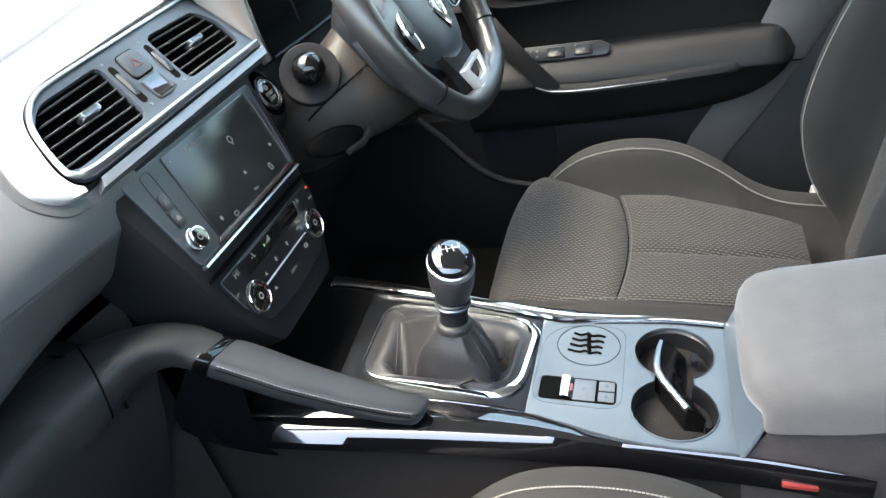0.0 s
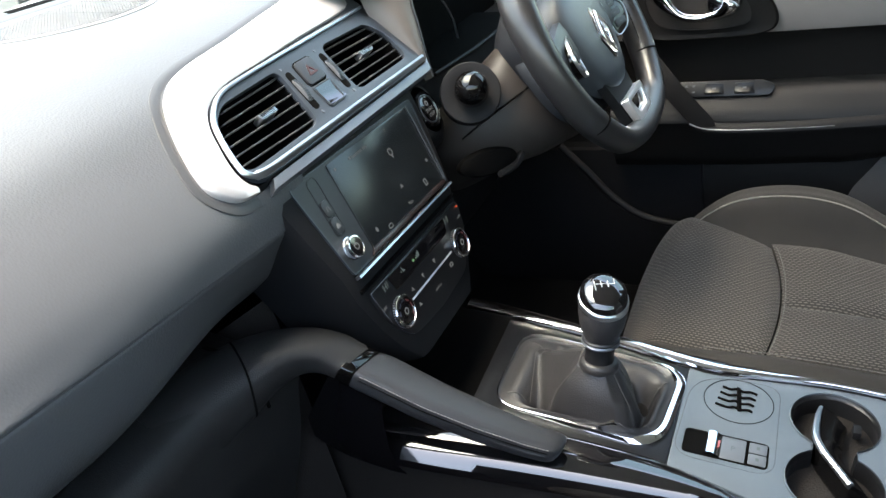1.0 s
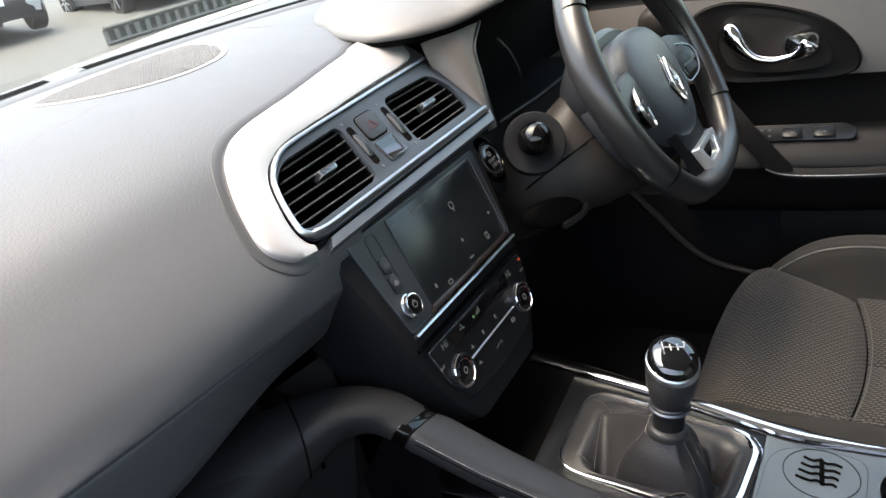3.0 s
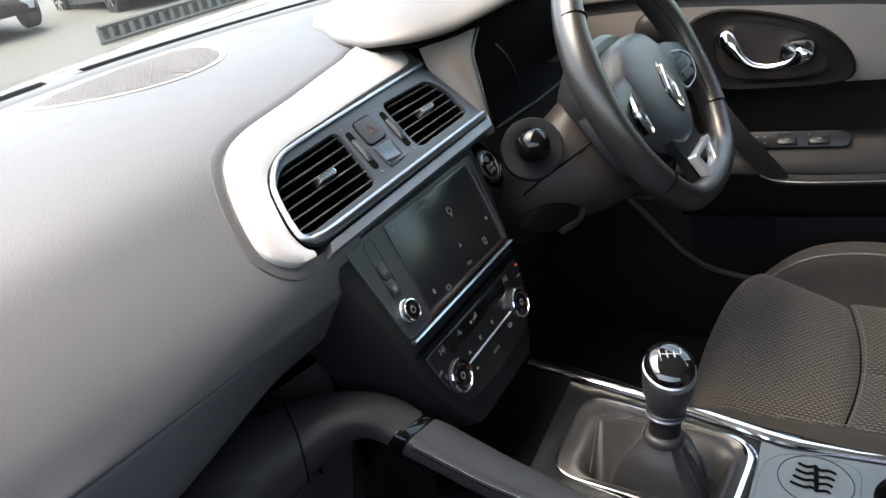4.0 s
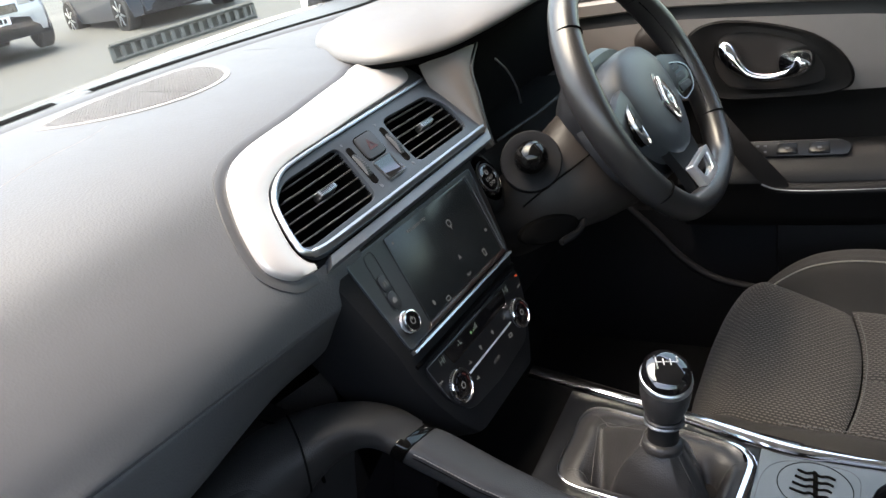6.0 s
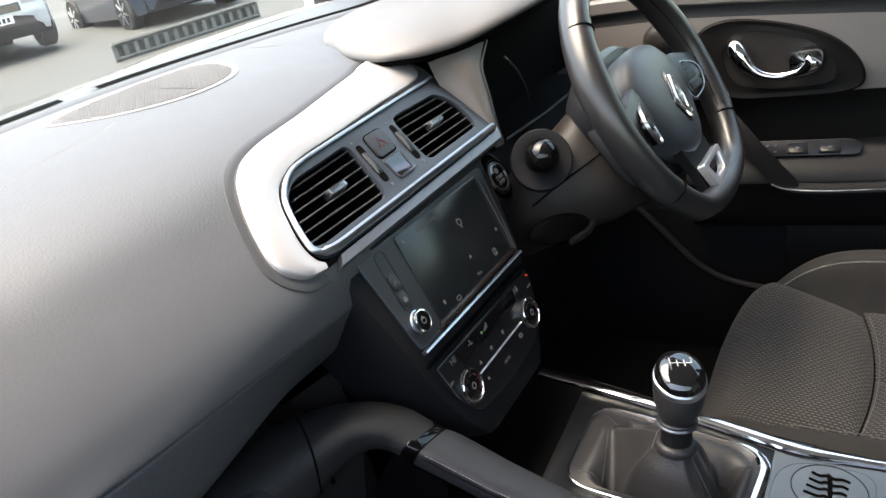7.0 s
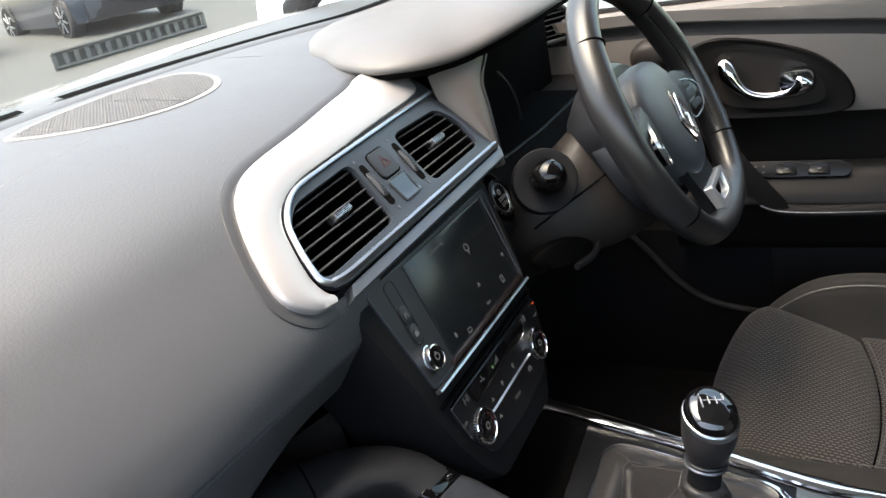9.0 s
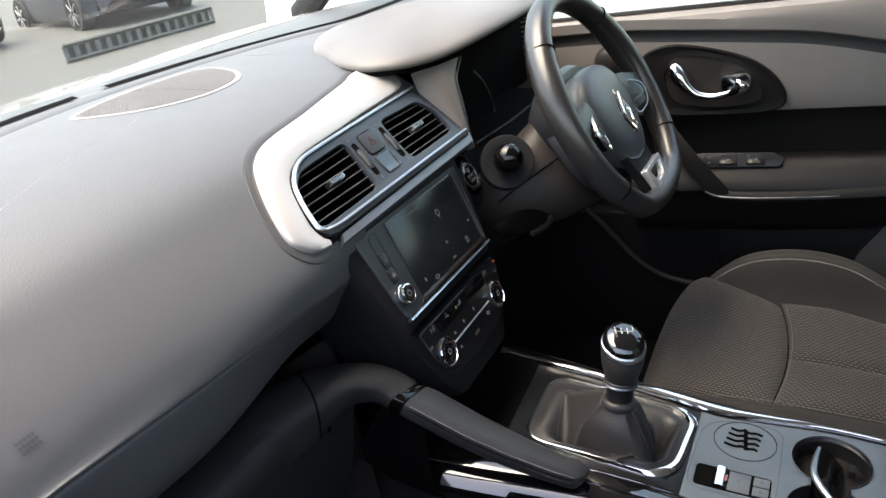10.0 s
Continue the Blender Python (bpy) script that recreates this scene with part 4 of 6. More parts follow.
# lower spoke: a silver trapezoid frame round a gloss black centre
low = part("lower_spoke", loft([[(w * u, y, z + zz) for u, zz in ((-1, -0.012), (-0.95, 0.0), (-0.6, 0.003), (0.6, 0.003), (0.95, 0.0), (1, -0.012))] for y, w, z in ((-0.055, 0.050, 0.0), (-0.085, 0.043, 0.001), (-0.114, 0.038, 0.000), (-0.134, 0.042, 0.000))], around=True, caps=True), DARK, wheel, "black lower spoke", HUB)
tri_out = soften([(-0.040, -0.086), (-0.028, -0.133), (0.028, -0.133), (0.040, -0.086)], 0.005, 3)
tri_in = soften([(-0.029, -0.093), (-0.018, -0.114), (0.018, -0.114), (0.029, -0.093)], 0.005, 3)
part("spoke_trim", ring(tri_out, tri_in, 0.002, 0.0125, 0.0015), BRIGHT_SATIN, low, "silver trapezoid trim", HUB)
part("spoke_inlay", prism(tri_in, 0.001, 0.0082, 0.001), GLOSS, low, "gloss black inlay", HUB)
part("emblem", prism(soften([(0, 0.033), (0.0190, -0.002), (0, -0.037), (-0.0190, -0.002)], 0.010, 4), 0.012, 0.0200, 0.0030, holes=[soften([(0, 0.016), (0.0075, -0.002), (0, -0.020), (-0.0075, -0.002)], 0.003, 2)]), CHROME, wheel, "chrome diamond shape", HUB)
part("emblem_bed", prism(soften([(0, 0.039), (0.024, -0.002), (0, -0.043), (-0.024, -0.002)], 0.010, 4), 0.010, 0.0155, 0.0008), GLOSS, wheel, "", HUB)

COL = tilted(0.356, 0.127, 0.921, 32, -5)
column = thing("steering_column", "warm grey plastic steering column shroud with stalk", "steering column")


def oval(w, up, down, n=32):
    """Column section: flattened above, deeper and rounder below."""
    out = []
    for k in range(n):
        a = 2 * math.pi * k / n
        c, s = math.cos(a), math.sin(a)
        out.append((w * math.copysign(abs(c) ** 0.75, c), (up if s > 0 else down) * math.copysign(abs(s) ** 0.8, s)))
    return out


part("collar", loft([[(x, y, z) for x, y in oval(w, u, d)] for w, u, d, z in ((0.07, 0.06, 0.06, -0.030), (0.098, 0.078, 0.082, -0.034), (0.104, 0.083, 0.088, -0.042), (0.104, 0.083, 0.088, -0.062), (0.09, 0.07, 0.08, -0.066))], around=True), STACK, column, "dark grey ring behind the wheel", COL)
part("shroud", loft([[(x - 0.012 * (z < -0.1), y, z) for x, y in oval(w, u, d)] for w, u, d, z in ((0.086, 0.066, 0.078, -0.064), (0.104, 0.072, 0.088, -0.070), (0.120, 0.070, 0.094, -0.085), (0.136, 0.062, 0.088, -0.12), (0.146, 0.055, 0.078, -0.16), (0.150, 0.05, 0.07, -0.24))], around=True), BROWNISH, column, "warm grey moulded shroud", COL)
part("shroud_joint", tube(spline([COL @ Vector(p) for p in ((-0.094, 0.0, -0.066), (-0.123, 0.0, -0.084), (-0.150, 0.0, -0.12), (-0.160, -0.002, -0.15))], 5), 0.0012, 6), BLACK, column)
BOSS = Matrix.Translation((0.214, 0.248, 0.898)) @ Vector((-0.80, -0.42, 0.40)).to_track_quat("Z", "Y").to_matrix().to_4x4()
part("stalk_boss", lathe([(0.0385, -0.02), (0.0375, 0.002), (0.0365, 0.0030), (0.025, 0.0034), (0.020, 0.001)], 40), DARK, column, "round dark stalk boss", BOSS)
part("stalk", lathe([(0.0150, -0.01), (0.0195, 0.010), (0.0208, 0.022), (0.0208, 0.036), (0.0198, 0.048), (0.0168, 0.057), (0.0110, 0.063), (0.005, 0.0655), (0.001, 0.066)], 36), COLLAR, column, "dark shiny stalk end", BOSS)
part("adjuster_slot", lathe([(0.040, -0.012), (0.039, 0.0), (0.034, 0.003), (0.02, 0.004), (0.002, 0.004)], 28, 0.42), BLACK, column, "dark slot under the column", Matrix.Translation((0.200, 0.232, 0.812)) @ Vector((-0.6, -0.6, 0.2)).to_track_quat("Z", "Y").to_matrix().to_4x4())
part("adjuster_lever", tube(spline([(0.190, 0.215, 0.800), (0.222, 0.206, 0.799), (0.245, 0.203, 0.808)], 5), [0.004, 0.0045, 0.005, 0.005, 0.005, 0.005, 0.005, 0.0055, 0.0055, 0.005, 0.003], 8), DARK, column, "short adjuster lever")


# ---- centre console ----
CON = Matrix.Translation((0, 0, 0.613)) @ Matrix.Rotation(radians(6.5), 4, "X")
console = thing("centre_console", "grey centre console with cup holders and gloss black edges", "centre console")
part("tunnel", prism(soften([(-0.100, 0.36), (-0.092, -0.25), (-0.095, -0.60), (0.105, -0.60), (0.098, -0.25), (0.12, 0.36)], 0.02), -0.34, -0.022, 0.005), TUNNEL, console, "dark carpeted tunnel side", CON)
top_hole = [(0.048 + 0.0425 * math.cos(radians(a)), -0.170 + 0.0415 * math.sin(radians(a))) for a in range(-152, 153, 8)]
low_hole = [(-0.038 + 0.0425 * math.cos(radians(a)), -0.170 + 0.0425 * math.sin(radians(a))) for a in range(28, 333, 8)]
cup_hole = top_hole + low_hole
gaiter_hole = soften([(-0.041, 0.168), (-0.041, -0.006), (0.076, -0.014), (0.093, 0.172)], 0.034, 8)
brake_hole = rounded(0.034, 0.080, 0.005, 4, x=-0.0235, y=-0.072)
edge_near = [(0.19, -0.058), (0.10, -0.058), (0.0, -0.060), (-0.06, -0.072), (-0.12, -0.086), (-0.18, -0.090), (-0.235, -0.088)]
edge_far = [(-0.235, 0.098), (-0.17, 0.100), (-0.10, 0.092), (-0.05, 0.086), (0.0, 0.092), (0.06, 0.102), (0.12, 0.110), (0.20, 0.120)]
panel_line = [(p.y, p.x) for p in spline([(y, x, 0) for y, x in edge_near], 4)] + [(p.y, p.x) for p in spline([(y, x, 0) for y, x in edge_far], 4)]

# panel split in two tones; the front's dark reflection is painted in
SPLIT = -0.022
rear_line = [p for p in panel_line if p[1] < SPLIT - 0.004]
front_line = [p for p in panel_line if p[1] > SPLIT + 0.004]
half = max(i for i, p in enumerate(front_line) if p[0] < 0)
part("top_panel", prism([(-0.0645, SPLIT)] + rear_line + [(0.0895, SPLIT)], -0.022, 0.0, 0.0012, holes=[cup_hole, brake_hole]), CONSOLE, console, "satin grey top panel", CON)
part("front_panel", prism(front_line[:half + 1] + [(-0.0640, SPLIT + 0.0005), (0.0890, SPLIT + 0.0005)] + front_line[half + 1:], -0.022, -0.0005, 0.0012, holes=[gaiter_hole]), FRONT_PANEL, console, "front panel, dark reflection put in its colour", CON)



def scaled(loop, s, cx=0.004, cy=-0.171):
    return [((x - cx) * s + cx, (y - cy) * s + cy) for x, y in loop]


cup = part("cup_holder", loft([[(x, y, z) for x, y in scaled(cup_hole, s)] for s, z in ((1.0, 0.0), (0.985, -0.003), (0.965, -0.004), (0.955, -0.007), (0.93, -0.045), (0.90, -0.052), (0.3, -0.054))], around=True), CUP, console, "dark double cup holder", CON)
part("holder_rim", loft([[(x, y, z) for x, y in scaled(cup_hole, s)] for s, z in ((1.022, 0.0), (1.016, 0.0018), (1.004, 0.0018), (0.995, -0.002))], around=True), CONSOLE, cup, "raised rim", CON)
flap_line = spline([(0.058, -0.155, 0), (0.040, -0.152, 0), (0.014, -0.151, 0), (-0.006, -0.158, 0), (-0.026, -0.170, 0), (-0.044, -0.181, 0)], 6)
part("divider", loft([[(p.x, p.y - d, z) for d, z in ((0.0, -0.048), (0.0, 0.006), (0.003, 0.009), (0.014, 0.003), (0.029, -0.014), (0.031, -0.048))] for p in flap_line], caps=True), COLLAR, cup, "black spring divider", CON)
part("divider_edge", tube([CON @ (p + Vector((0, -0.001, 0.008))) for p in flap_line], [0.0022 + 0.0016 * min(1, i / 10) for i in range(len(flap_line))], 8), SATIN, cup, "chrome divider edge")
part("grip_tab", box(0.046, 0.060, -0.196, -0.188, -0.016, -0.006, 0.002), DARK, cup, "", CON)
part("grip_tab", box(-0.052, -0.040, -0.207, -0.200, -0.020, -0.006, 0.002), DARK, cup, "", CON)
# seat heater disc and the outline that holds it with the brake switch
disc = part("heater_disc", ring(circle(0.0345, 48, 0.050, -0.0775, 1.02), circle(0.0337, 48, 0.050, -0.0775, 1.02), -0.0005, 0.0004), BLACK, console, "disc with a moulded gear-pattern mark", CON)
for k in range(4):
    x = 0.066 - 0.0098 * k
    part("raised_wave", tube([CON @ p for p in spline([(x + 0.0020, -0.060 + 0.0015 * k, 0.0010), (x - 0.0010, -0.068, 0.0014), (x + 0.0012, -0.074, 0.0016), (x - 0.0012, -0.081, 0.0014), (x + 0.0008, -0.088, 0.0014), (x - 0.0010, -0.095 + 0.001 * k, 0.0010)], 4)], 0.0013, 6), BLACK, disc)
part("raised_bar", tube([CON @ p for p in spline([(0.070, -0.0765, 0.0004), (0.058, -0.0775, 0.0008), (0.046, -0.0785, 0.0008), (0.034, -0.080, 0.0004)], 5)], 0.0034, 8, flat=0.35), BLACK, disc, "small raised bar")
part("panel_groove", tube([CON @ Vector((x, y, -0.0002)) for x, y in soften([(-0.0465, -0.024), (-0.048, -0.118), (0.086, -0.118), (0.082, -0.050), (0.060, -0.0275)], 0.022, 8)], 0.0004, 6, closed=True), CUP, console, "moulded groove")
brake = part("parking_brake_switch", loft([[(x, y, z) for x, y in rounded(0.034 * s, 0.080 * s, 0.005, 4, x=-0.0235, y=-0.072)] for s, z in ((1.0, 0.0005), (0.985, -0.004), (0.97, -0.018))], around=True, caps=True), BLACK, console, "black parking brake switch pocket", CON)
part("brake_lever", loft([[(-0.0235 + 0.0155 * u, y, z) for u in (-1, 0, 1)] for y, z in ((-0.052, -0.010), (-0.0525, 0.001), (-0.055, 0.0048), (-0.060, 0.0056), (-0.065, 0.0030), (-0.069, 0.0004))]), CHROME, brake, "bright chrome lever lip", CON)
part("brake_symbol", box(-0.0285, -0.0185, -0.0668, -0.0648, 0.0030, 0.0038, 0.0004), RED_PLASTIC, brake, "small red mark", CON)
part("brake_button", box(-0.0395, -0.0078, -0.0910, -0.0668, -0.012, 0.0012, 0.0018), BUTTON, brake, "grey button with a parking mark", CON)
lettering("brake_mark", "P", 0.009, ICON_PALE, brake, CON @ Matrix.Translation((-0.0235, -0.079, 0.0014)) @ Matrix.Rotation(radians(-90), 4, "Z"), 0.0001)
for x in (-0.0312, -0.0156):
    b = part("mode_button", box(x - 0.0074, x + 0.0074, -0.1105, -0.0935, -0.012, 0.0012, 0.0016), BUTTON, brake, "small grey button", CON)
    part("button_mark", box(x - 0.002, x + 0.002, -0.1035, -0.1005, 0.0012, 0.0015), ICON_PALE, b, "", CON)

# gloss black edges with a bright bevel
def edge_band(name, rows, label):
    """rows: y, then inner and outer x, then how far the side drops."""
    bm = loft([[(xi, y, -0.001), (xi + (xo - xi) * 0.10, y, 0.0018), (xi + (xo - xi) * 0.55, y, 0.0050), (xi + (xo - xi) * 0.74, y, 0.0028), (xi + (xo - xi) * 0.90, y, -0.006), (xo, y, -0.014), (xo, y, -drop), (xi, y, -drop - 0.003)] for y, xi, xo, drop in rows], around=True, caps=True)
    return part(name, bm, GLOSS, console, label, CON)


near_rows = [tuple(p) + (d,) for p, d in zip(spline([(0.275, -0.070, -0.137), (0.20, -0.060, -0.130), (0.12, -0.0585, -0.120), (0.04, -0.059, -0.112), (-0.03, -0.064, -0.107), (-0.09, -0.080, -0.104), (-0.15, -0.0885, -0.103), (-0.24, -0.0885, -0.103), (-0.30, -0.094, -0.106), (-0.342, -0.103, -0.108)], 4), [0.024] * 40)]
edge_band("gloss_edge", near_rows, "gloss black edge panel")
far_rows = [tuple(p) + (0.03,) for p in spline([(0.26, 0.119, 0.142), (0.12, 0.111, 0.128), (0.06, 0.103, 0.122), (0.0, 0.093, 0.117), (-0.05, 0.0875, 0.115), (-0.10, 0.093, 0.112), (-0.17, 0.1005, 0.110), (-0.24, 0.0985, 0.107)], 4)]
edge_band("gloss_edge", far_rows, "gloss black edge panel")
part("bright_strip", loft([[CON @ Vector((xo + s * (0.004 + 0.004 * w), y, z)) for w, z in ((0, -0.012), (0.4, -0.006), (1, -0.005), (1.1, -0.012))] for (y, xi, xo, d), s in ((r, -0.4) for r in far_rows)]), CHROME, console, "chrome strip beside the seat")


def strip_share(y):
    """Share of the far edge's width made chrome for sky reflections: broad by the dash, thin beside the cup holders."""
    return 0.46 + 0.46 * max(0.0, min(1.0, (y + 0.06) / 0.26))


# thin chrome line widened to paint in the sky's reflection on the gloss
part("bright_strip", loft([[CON @ Vector((xi + (xo - xi) * (0.04 + f * strip_share(y)), y, z)) for f, z in ((0.0, 0.0020), (0.07, 0.0046), (0.35, 0.0060), (0.75, 0.0064), (0.94, 0.0056), (1.0, 0.0030))] for (y, xi, xo, d) in far_rows]), CHROME, console, "chrome strip along the edge, sky reflections put in")
part("reflector", box(-0.1085, -0.1030, -0.297, -0.266, -0.0155, -0.0112, 0.001), RED_PLASTIC, console, "small red reflector", CON)


def frame_width(x, y):
    """The frame is broad beside the passenger and at the back, thin elsewhere."""
    near = max(0.0, min(1.0, (0.012 - x) / 0.05)) * max(0.15, min(1.0, (0.15 - y) / 0.10))
    back = max(0.0, min(1.0, (0.035 - y) / 0.045))
    return 0.10 + 0.90 * max(near, back)


part("gaiter_frame", loft([[(x + (x - 0.02) * o * frame_width(x, y), y + (y - 0.08) * o * 0.75 * frame_width(x, y), z) for x, y in gaiter_hole] for o, z in ((-0.01, -0.004), (-0.005, 0.003), (0.03, 0.0058), (0.10, 0.0055), (0.155, 0.002), (0.16, -0.003))], around=True), CHROME, console, "chrome gaiter frame", CON)
part("front_tray", loft([[(x, y, z) for x, z in ((-0.06, 0.002), (-0.045, -0.010), (0.02, -0.014), (0.10, -0.010), (0.118, 0.002))] for y in (0.182, 0.20, 0.26, 0.34)]), BLACK, console, "dark open tray", CON)

# gear lever
lever = thing("gear_lever", "black gear lever with chrome-ringed knob and leather gaiter", "gear lever")
KN = Matrix.Translation((-0.0137, 0.0486, 0.6999)) @ Matrix.Rotation(radians(8), 4, "Y") @ Matrix.Rotation(radians(6), 4, "X")
neck_at = CON.inverted() @ KN @ Vector((0, 0, -0.010))
NX, NY, NZ = neck_at
rows = []
n = len(gaiter_hole)
for k in range(29):
    f = k / 28
    row = []
    for i, p in enumerate(gaiter_hole):
        a = math.atan2(p[1] - 0.05, p[0] - 0.005)
        neck = (NX + 0.0165 * math.cos(a), NY + 0.0165 * math.sin(a))
        g = f ** 0.85
        x, y = (1 - g) * p[0] + g * neck[0], (1 - g) * p[1] + g * neck[1]
        swell = math.sin(math.pi * min(1, f * 1.05)) * 0.005
        fold = 0.0150 * math.sin(math.pi * f) * (math.sin(2 * a + 0.6) * 0.6 + 0.45 * math.sin(5 * a + 3.0 * f + 0.8) + 0.15 * math.sin(9 * a - 6 * f))
        dip = -0.056 * math.exp(-((f - 0.44) / 0.14) ** 2) * max(0, math.cos(a - 1.95)) ** 9 - 0.040 * math.exp(-((f - 0.42) / 0.18) ** 2) * max(0, math.cos(a + 0.9)) ** 5 - 0.018 * math.exp(-((f - 0.35) / 0.15) ** 2) * max(0, math.cos(a + 2.1)) ** 8 - 0.020 * math.exp(-((f - 0.38) / 0.18) ** 2) * max(0, math.cos(a - 0.4)) ** 6
        z = 0.001 + NZ * (0.42 * f + 0.58 * f ** 2.2) + 0.006 * math.sin(math.pi * min(1, f * 2.6)) * (f < 0.385) + fold * 0.6 + dip
        row.append((x + swell * math.cos(a) + fold * math.cos(a) * 0.5, y + swell * math.sin(a) + fold * math.sin(a) * 0.5, z))
    rows.append(row)
gait = part("gaiter", loft(rows, around=True), GAITER, lever, "creased black leather gaiter", CON, sharp=80)
for col in (2, 14, 20, 32):
    seam("gaiter_stitching", [CON @ (Vector(rows[k][col % n]) + Vector((0, 0, 0.0008))) for k in range(2, 27)], 0.00042, STITCH, gait, gap=0.003)
for k0 in (9, 11):
    seam("gaiter_stitching", [CON @ (Vector(rows[k0][i % n]) + Vector((0, 0, 0.0008))) for i in range(29, 47)], 0.00042, STITCH, gait, gap=0.003)
seam("gaiter_stitching", [CON @ (Vector(rows[26][i % n]) + Vector((0, 0, 0.0012))) for i in range(n + 1)], 0.0006, STITCH, gait, gap=0.003)
part("gaiter_collar", lathe([(0.0160, -0.020), (0.0192, -0.0175), (0.0200, -0.0140), (0.0192, -0.0105), (0.0172, -0.0085), (0.0150, -0.0080)], 32), GAITER, gait, "stitched leather collar", KN)
part("shaft", lathe([(0.0150, -0.011), (0.0147, -0.004), (0.0145, 0.014)], 28), DARK, lever, "dark plastic sleeve", KN)


def knob_section(r, z, tilt=0.0, squash=0.96):
    return [(r * math.cos(a), r * squash * math.sin(a), z + tilt * r * (math.cos(a) + 0.55 * math.sin(a))) for a in (2 * math.pi * k / 40 for k in range(40))]


T = 0.30
part("knob", loft([knob_section(r, z, t) for r, z, t in ((0.0140, 0.012, 0), (0.0165, 0.0165, 0), (0.0178, 0.0190, 0), (0.0205, 0.0255, 0.03), (0.0232, 0.034, 0.10), (0.0248, 0.043, 0.18), (0.0253, 0.051, 0.25), (0.0250, 0.0565, T))], around=True, caps=True), GAITER, lever, "black leather knob", KN)
part("knob_ring", loft([knob_section(r, z, T) for r, z in ((0.0246, 0.0550), (0.0257, 0.0562), (0.0260, 0.0592), (0.0255, 0.0614), (0.0246, 0.0620), (0.0236, 0.0610))], around=True), SATIN, lever, "satin chrome ring", KN)
for z in (0.0100, 0.0140):
    part("base_ring", loft([knob_section(r, z + dz) for r, dz in ((0.0150, 0.0), (0.0192, 0.0006), (0.0200, 0.0022), (0.0190, 0.0036), (0.0150, 0.0040))], around=True), STRIP if z < 0.012 else STACK, lever, "satin base ring" if z < 0.012 else "", KN)
cap = part("knob_cap", loft([knob_section(r, z, T) for r, z in ((0.0243, 0.0600), (0.0242, 0.0640), (0.0228, 0.0688), (0.0188, 0.0728), (0.0100, 0.0753), (0.0010, 0.0760))], around=True, caps=True), GLOSS, lever, "gloss black cap with a pale gear pattern", KN)
TOP = KN @ Matrix.Translation((0.0, 0, 0.0757)) @ Vector((-T, -0.55 * T, 1)).to_track_quat("Z", "Y").to_matrix().to_4x4() @ Matrix.Rotation(radians(-2), 4, "Z") @ Matrix.Diagonal((1.1, 0.85, 1, 1))
for x in (-0.009, -0.003, 0.003, 0.009):
    part("gear_mark", box(x - 0.0005, x + 0.0005, -0.0050 if x < 0.008 else 0.0, 0.0050 if x < 0.008 else 0.0050, -0.0012, 0.0003), WHITE_MARK, cap, "", TOP)
part("gear_mark", box(-0.0095, 0.0095, -0.0005, 0.0005, -0.0012, 0.0003), WHITE_MARK, cap, "", TOP)
for k, ch in enumerate(("1", "3", "5", "2", "4", "6", "R")):
    lettering("gear_number", ch, 0.0042, WHITE_MARK, cap, TOP @ Matrix.Translation(((-0.009, -0.003, 0.003, -0.009, -0.003, 0.003, 0.0095)[k], 0.0075 if k in (0, 1, 2, 6) else -0.0075, -0.0006)), 0.0003)

# grab handle between the dash and the console
handle = thing("grab_handle", "stitched leather grab handle beside the console", "grab handle")


def bar(rows):
    """A rounded bar: rows of centre, half width and half height."""
    sec = [(math.copysign(abs(math.cos(a)) ** 0.5, math.cos(a)), math.copysign(abs(math.sin(a)) ** 0.62, math.sin(a))) for a in (2 * math.pi * k / 24 for k in range(24))]
    return loft([[(x + u * w, y - v * h * 0.36, z + v * h * 0.55 - 0.25 * u * w) for u, v in sec] for x, y, z, w, h in rows], around=True, caps=True)


grip_rows = [(-0.1412, 0.2415, 0.7476, 0.0262, 0.0218), (-0.1395, 0.2370, 0.7442, 0.0272, 0.0228), (-0.1370, 0.2300, 0.7388, 0.0275, 0.0230), (-0.1270, 0.1850, 0.7060, 0.0265, 0.0225), (-0.1160, 0.1400, 0.6770, 0.0240, 0.0215), (-0.1040, 0.1000, 0.6520, 0.0205, 0.0200), (-0.0980, 0.0810, 0.6425, 0.0195, 0.0195), (-0.0965, 0.0765, 0.6395, 0.0180, 0.0180), (-0.0955, 0.0735, 0.6375, 0.0145, 0.0140), (-0.0950, 0.0720, 0.6365, 0.0080, 0.0070)]
part("grip", bar(grip_rows), LEATHER, handle, "black leather grip")
for off in (-0.004, 0.004):
    seam("grip_stitching", [Vector((x - w * 0.97, y - 0.003 - off * 0.5, z + 0.25 * w + 0.004 + off)) for x, y, z, w, h in grip_rows[1:7]], 0.0005, PALE_STITCH, handle, gap=0.0034)
part("grip_seam", tube([Vector((x - w * 0.985, y - 0.003, z + 0.25 * w + 0.004)) for x, y, z, w, h in grip_rows[1:7]], 0.0006, 6), BLACK, handle)
part("collar", bar([(-0.1432, 0.2530, 0.7560, 0.0270, 0.0205), (-0.1430, 0.2522, 0.7554, 0.0278, 0.0212), (-0.1414, 0.2432, 0.7488, 0.0278, 0.0212), (-0.1412, 0.2424, 0.7482, 0.0270, 0.0205)]), COLLAR, handle, "gloss black collar")
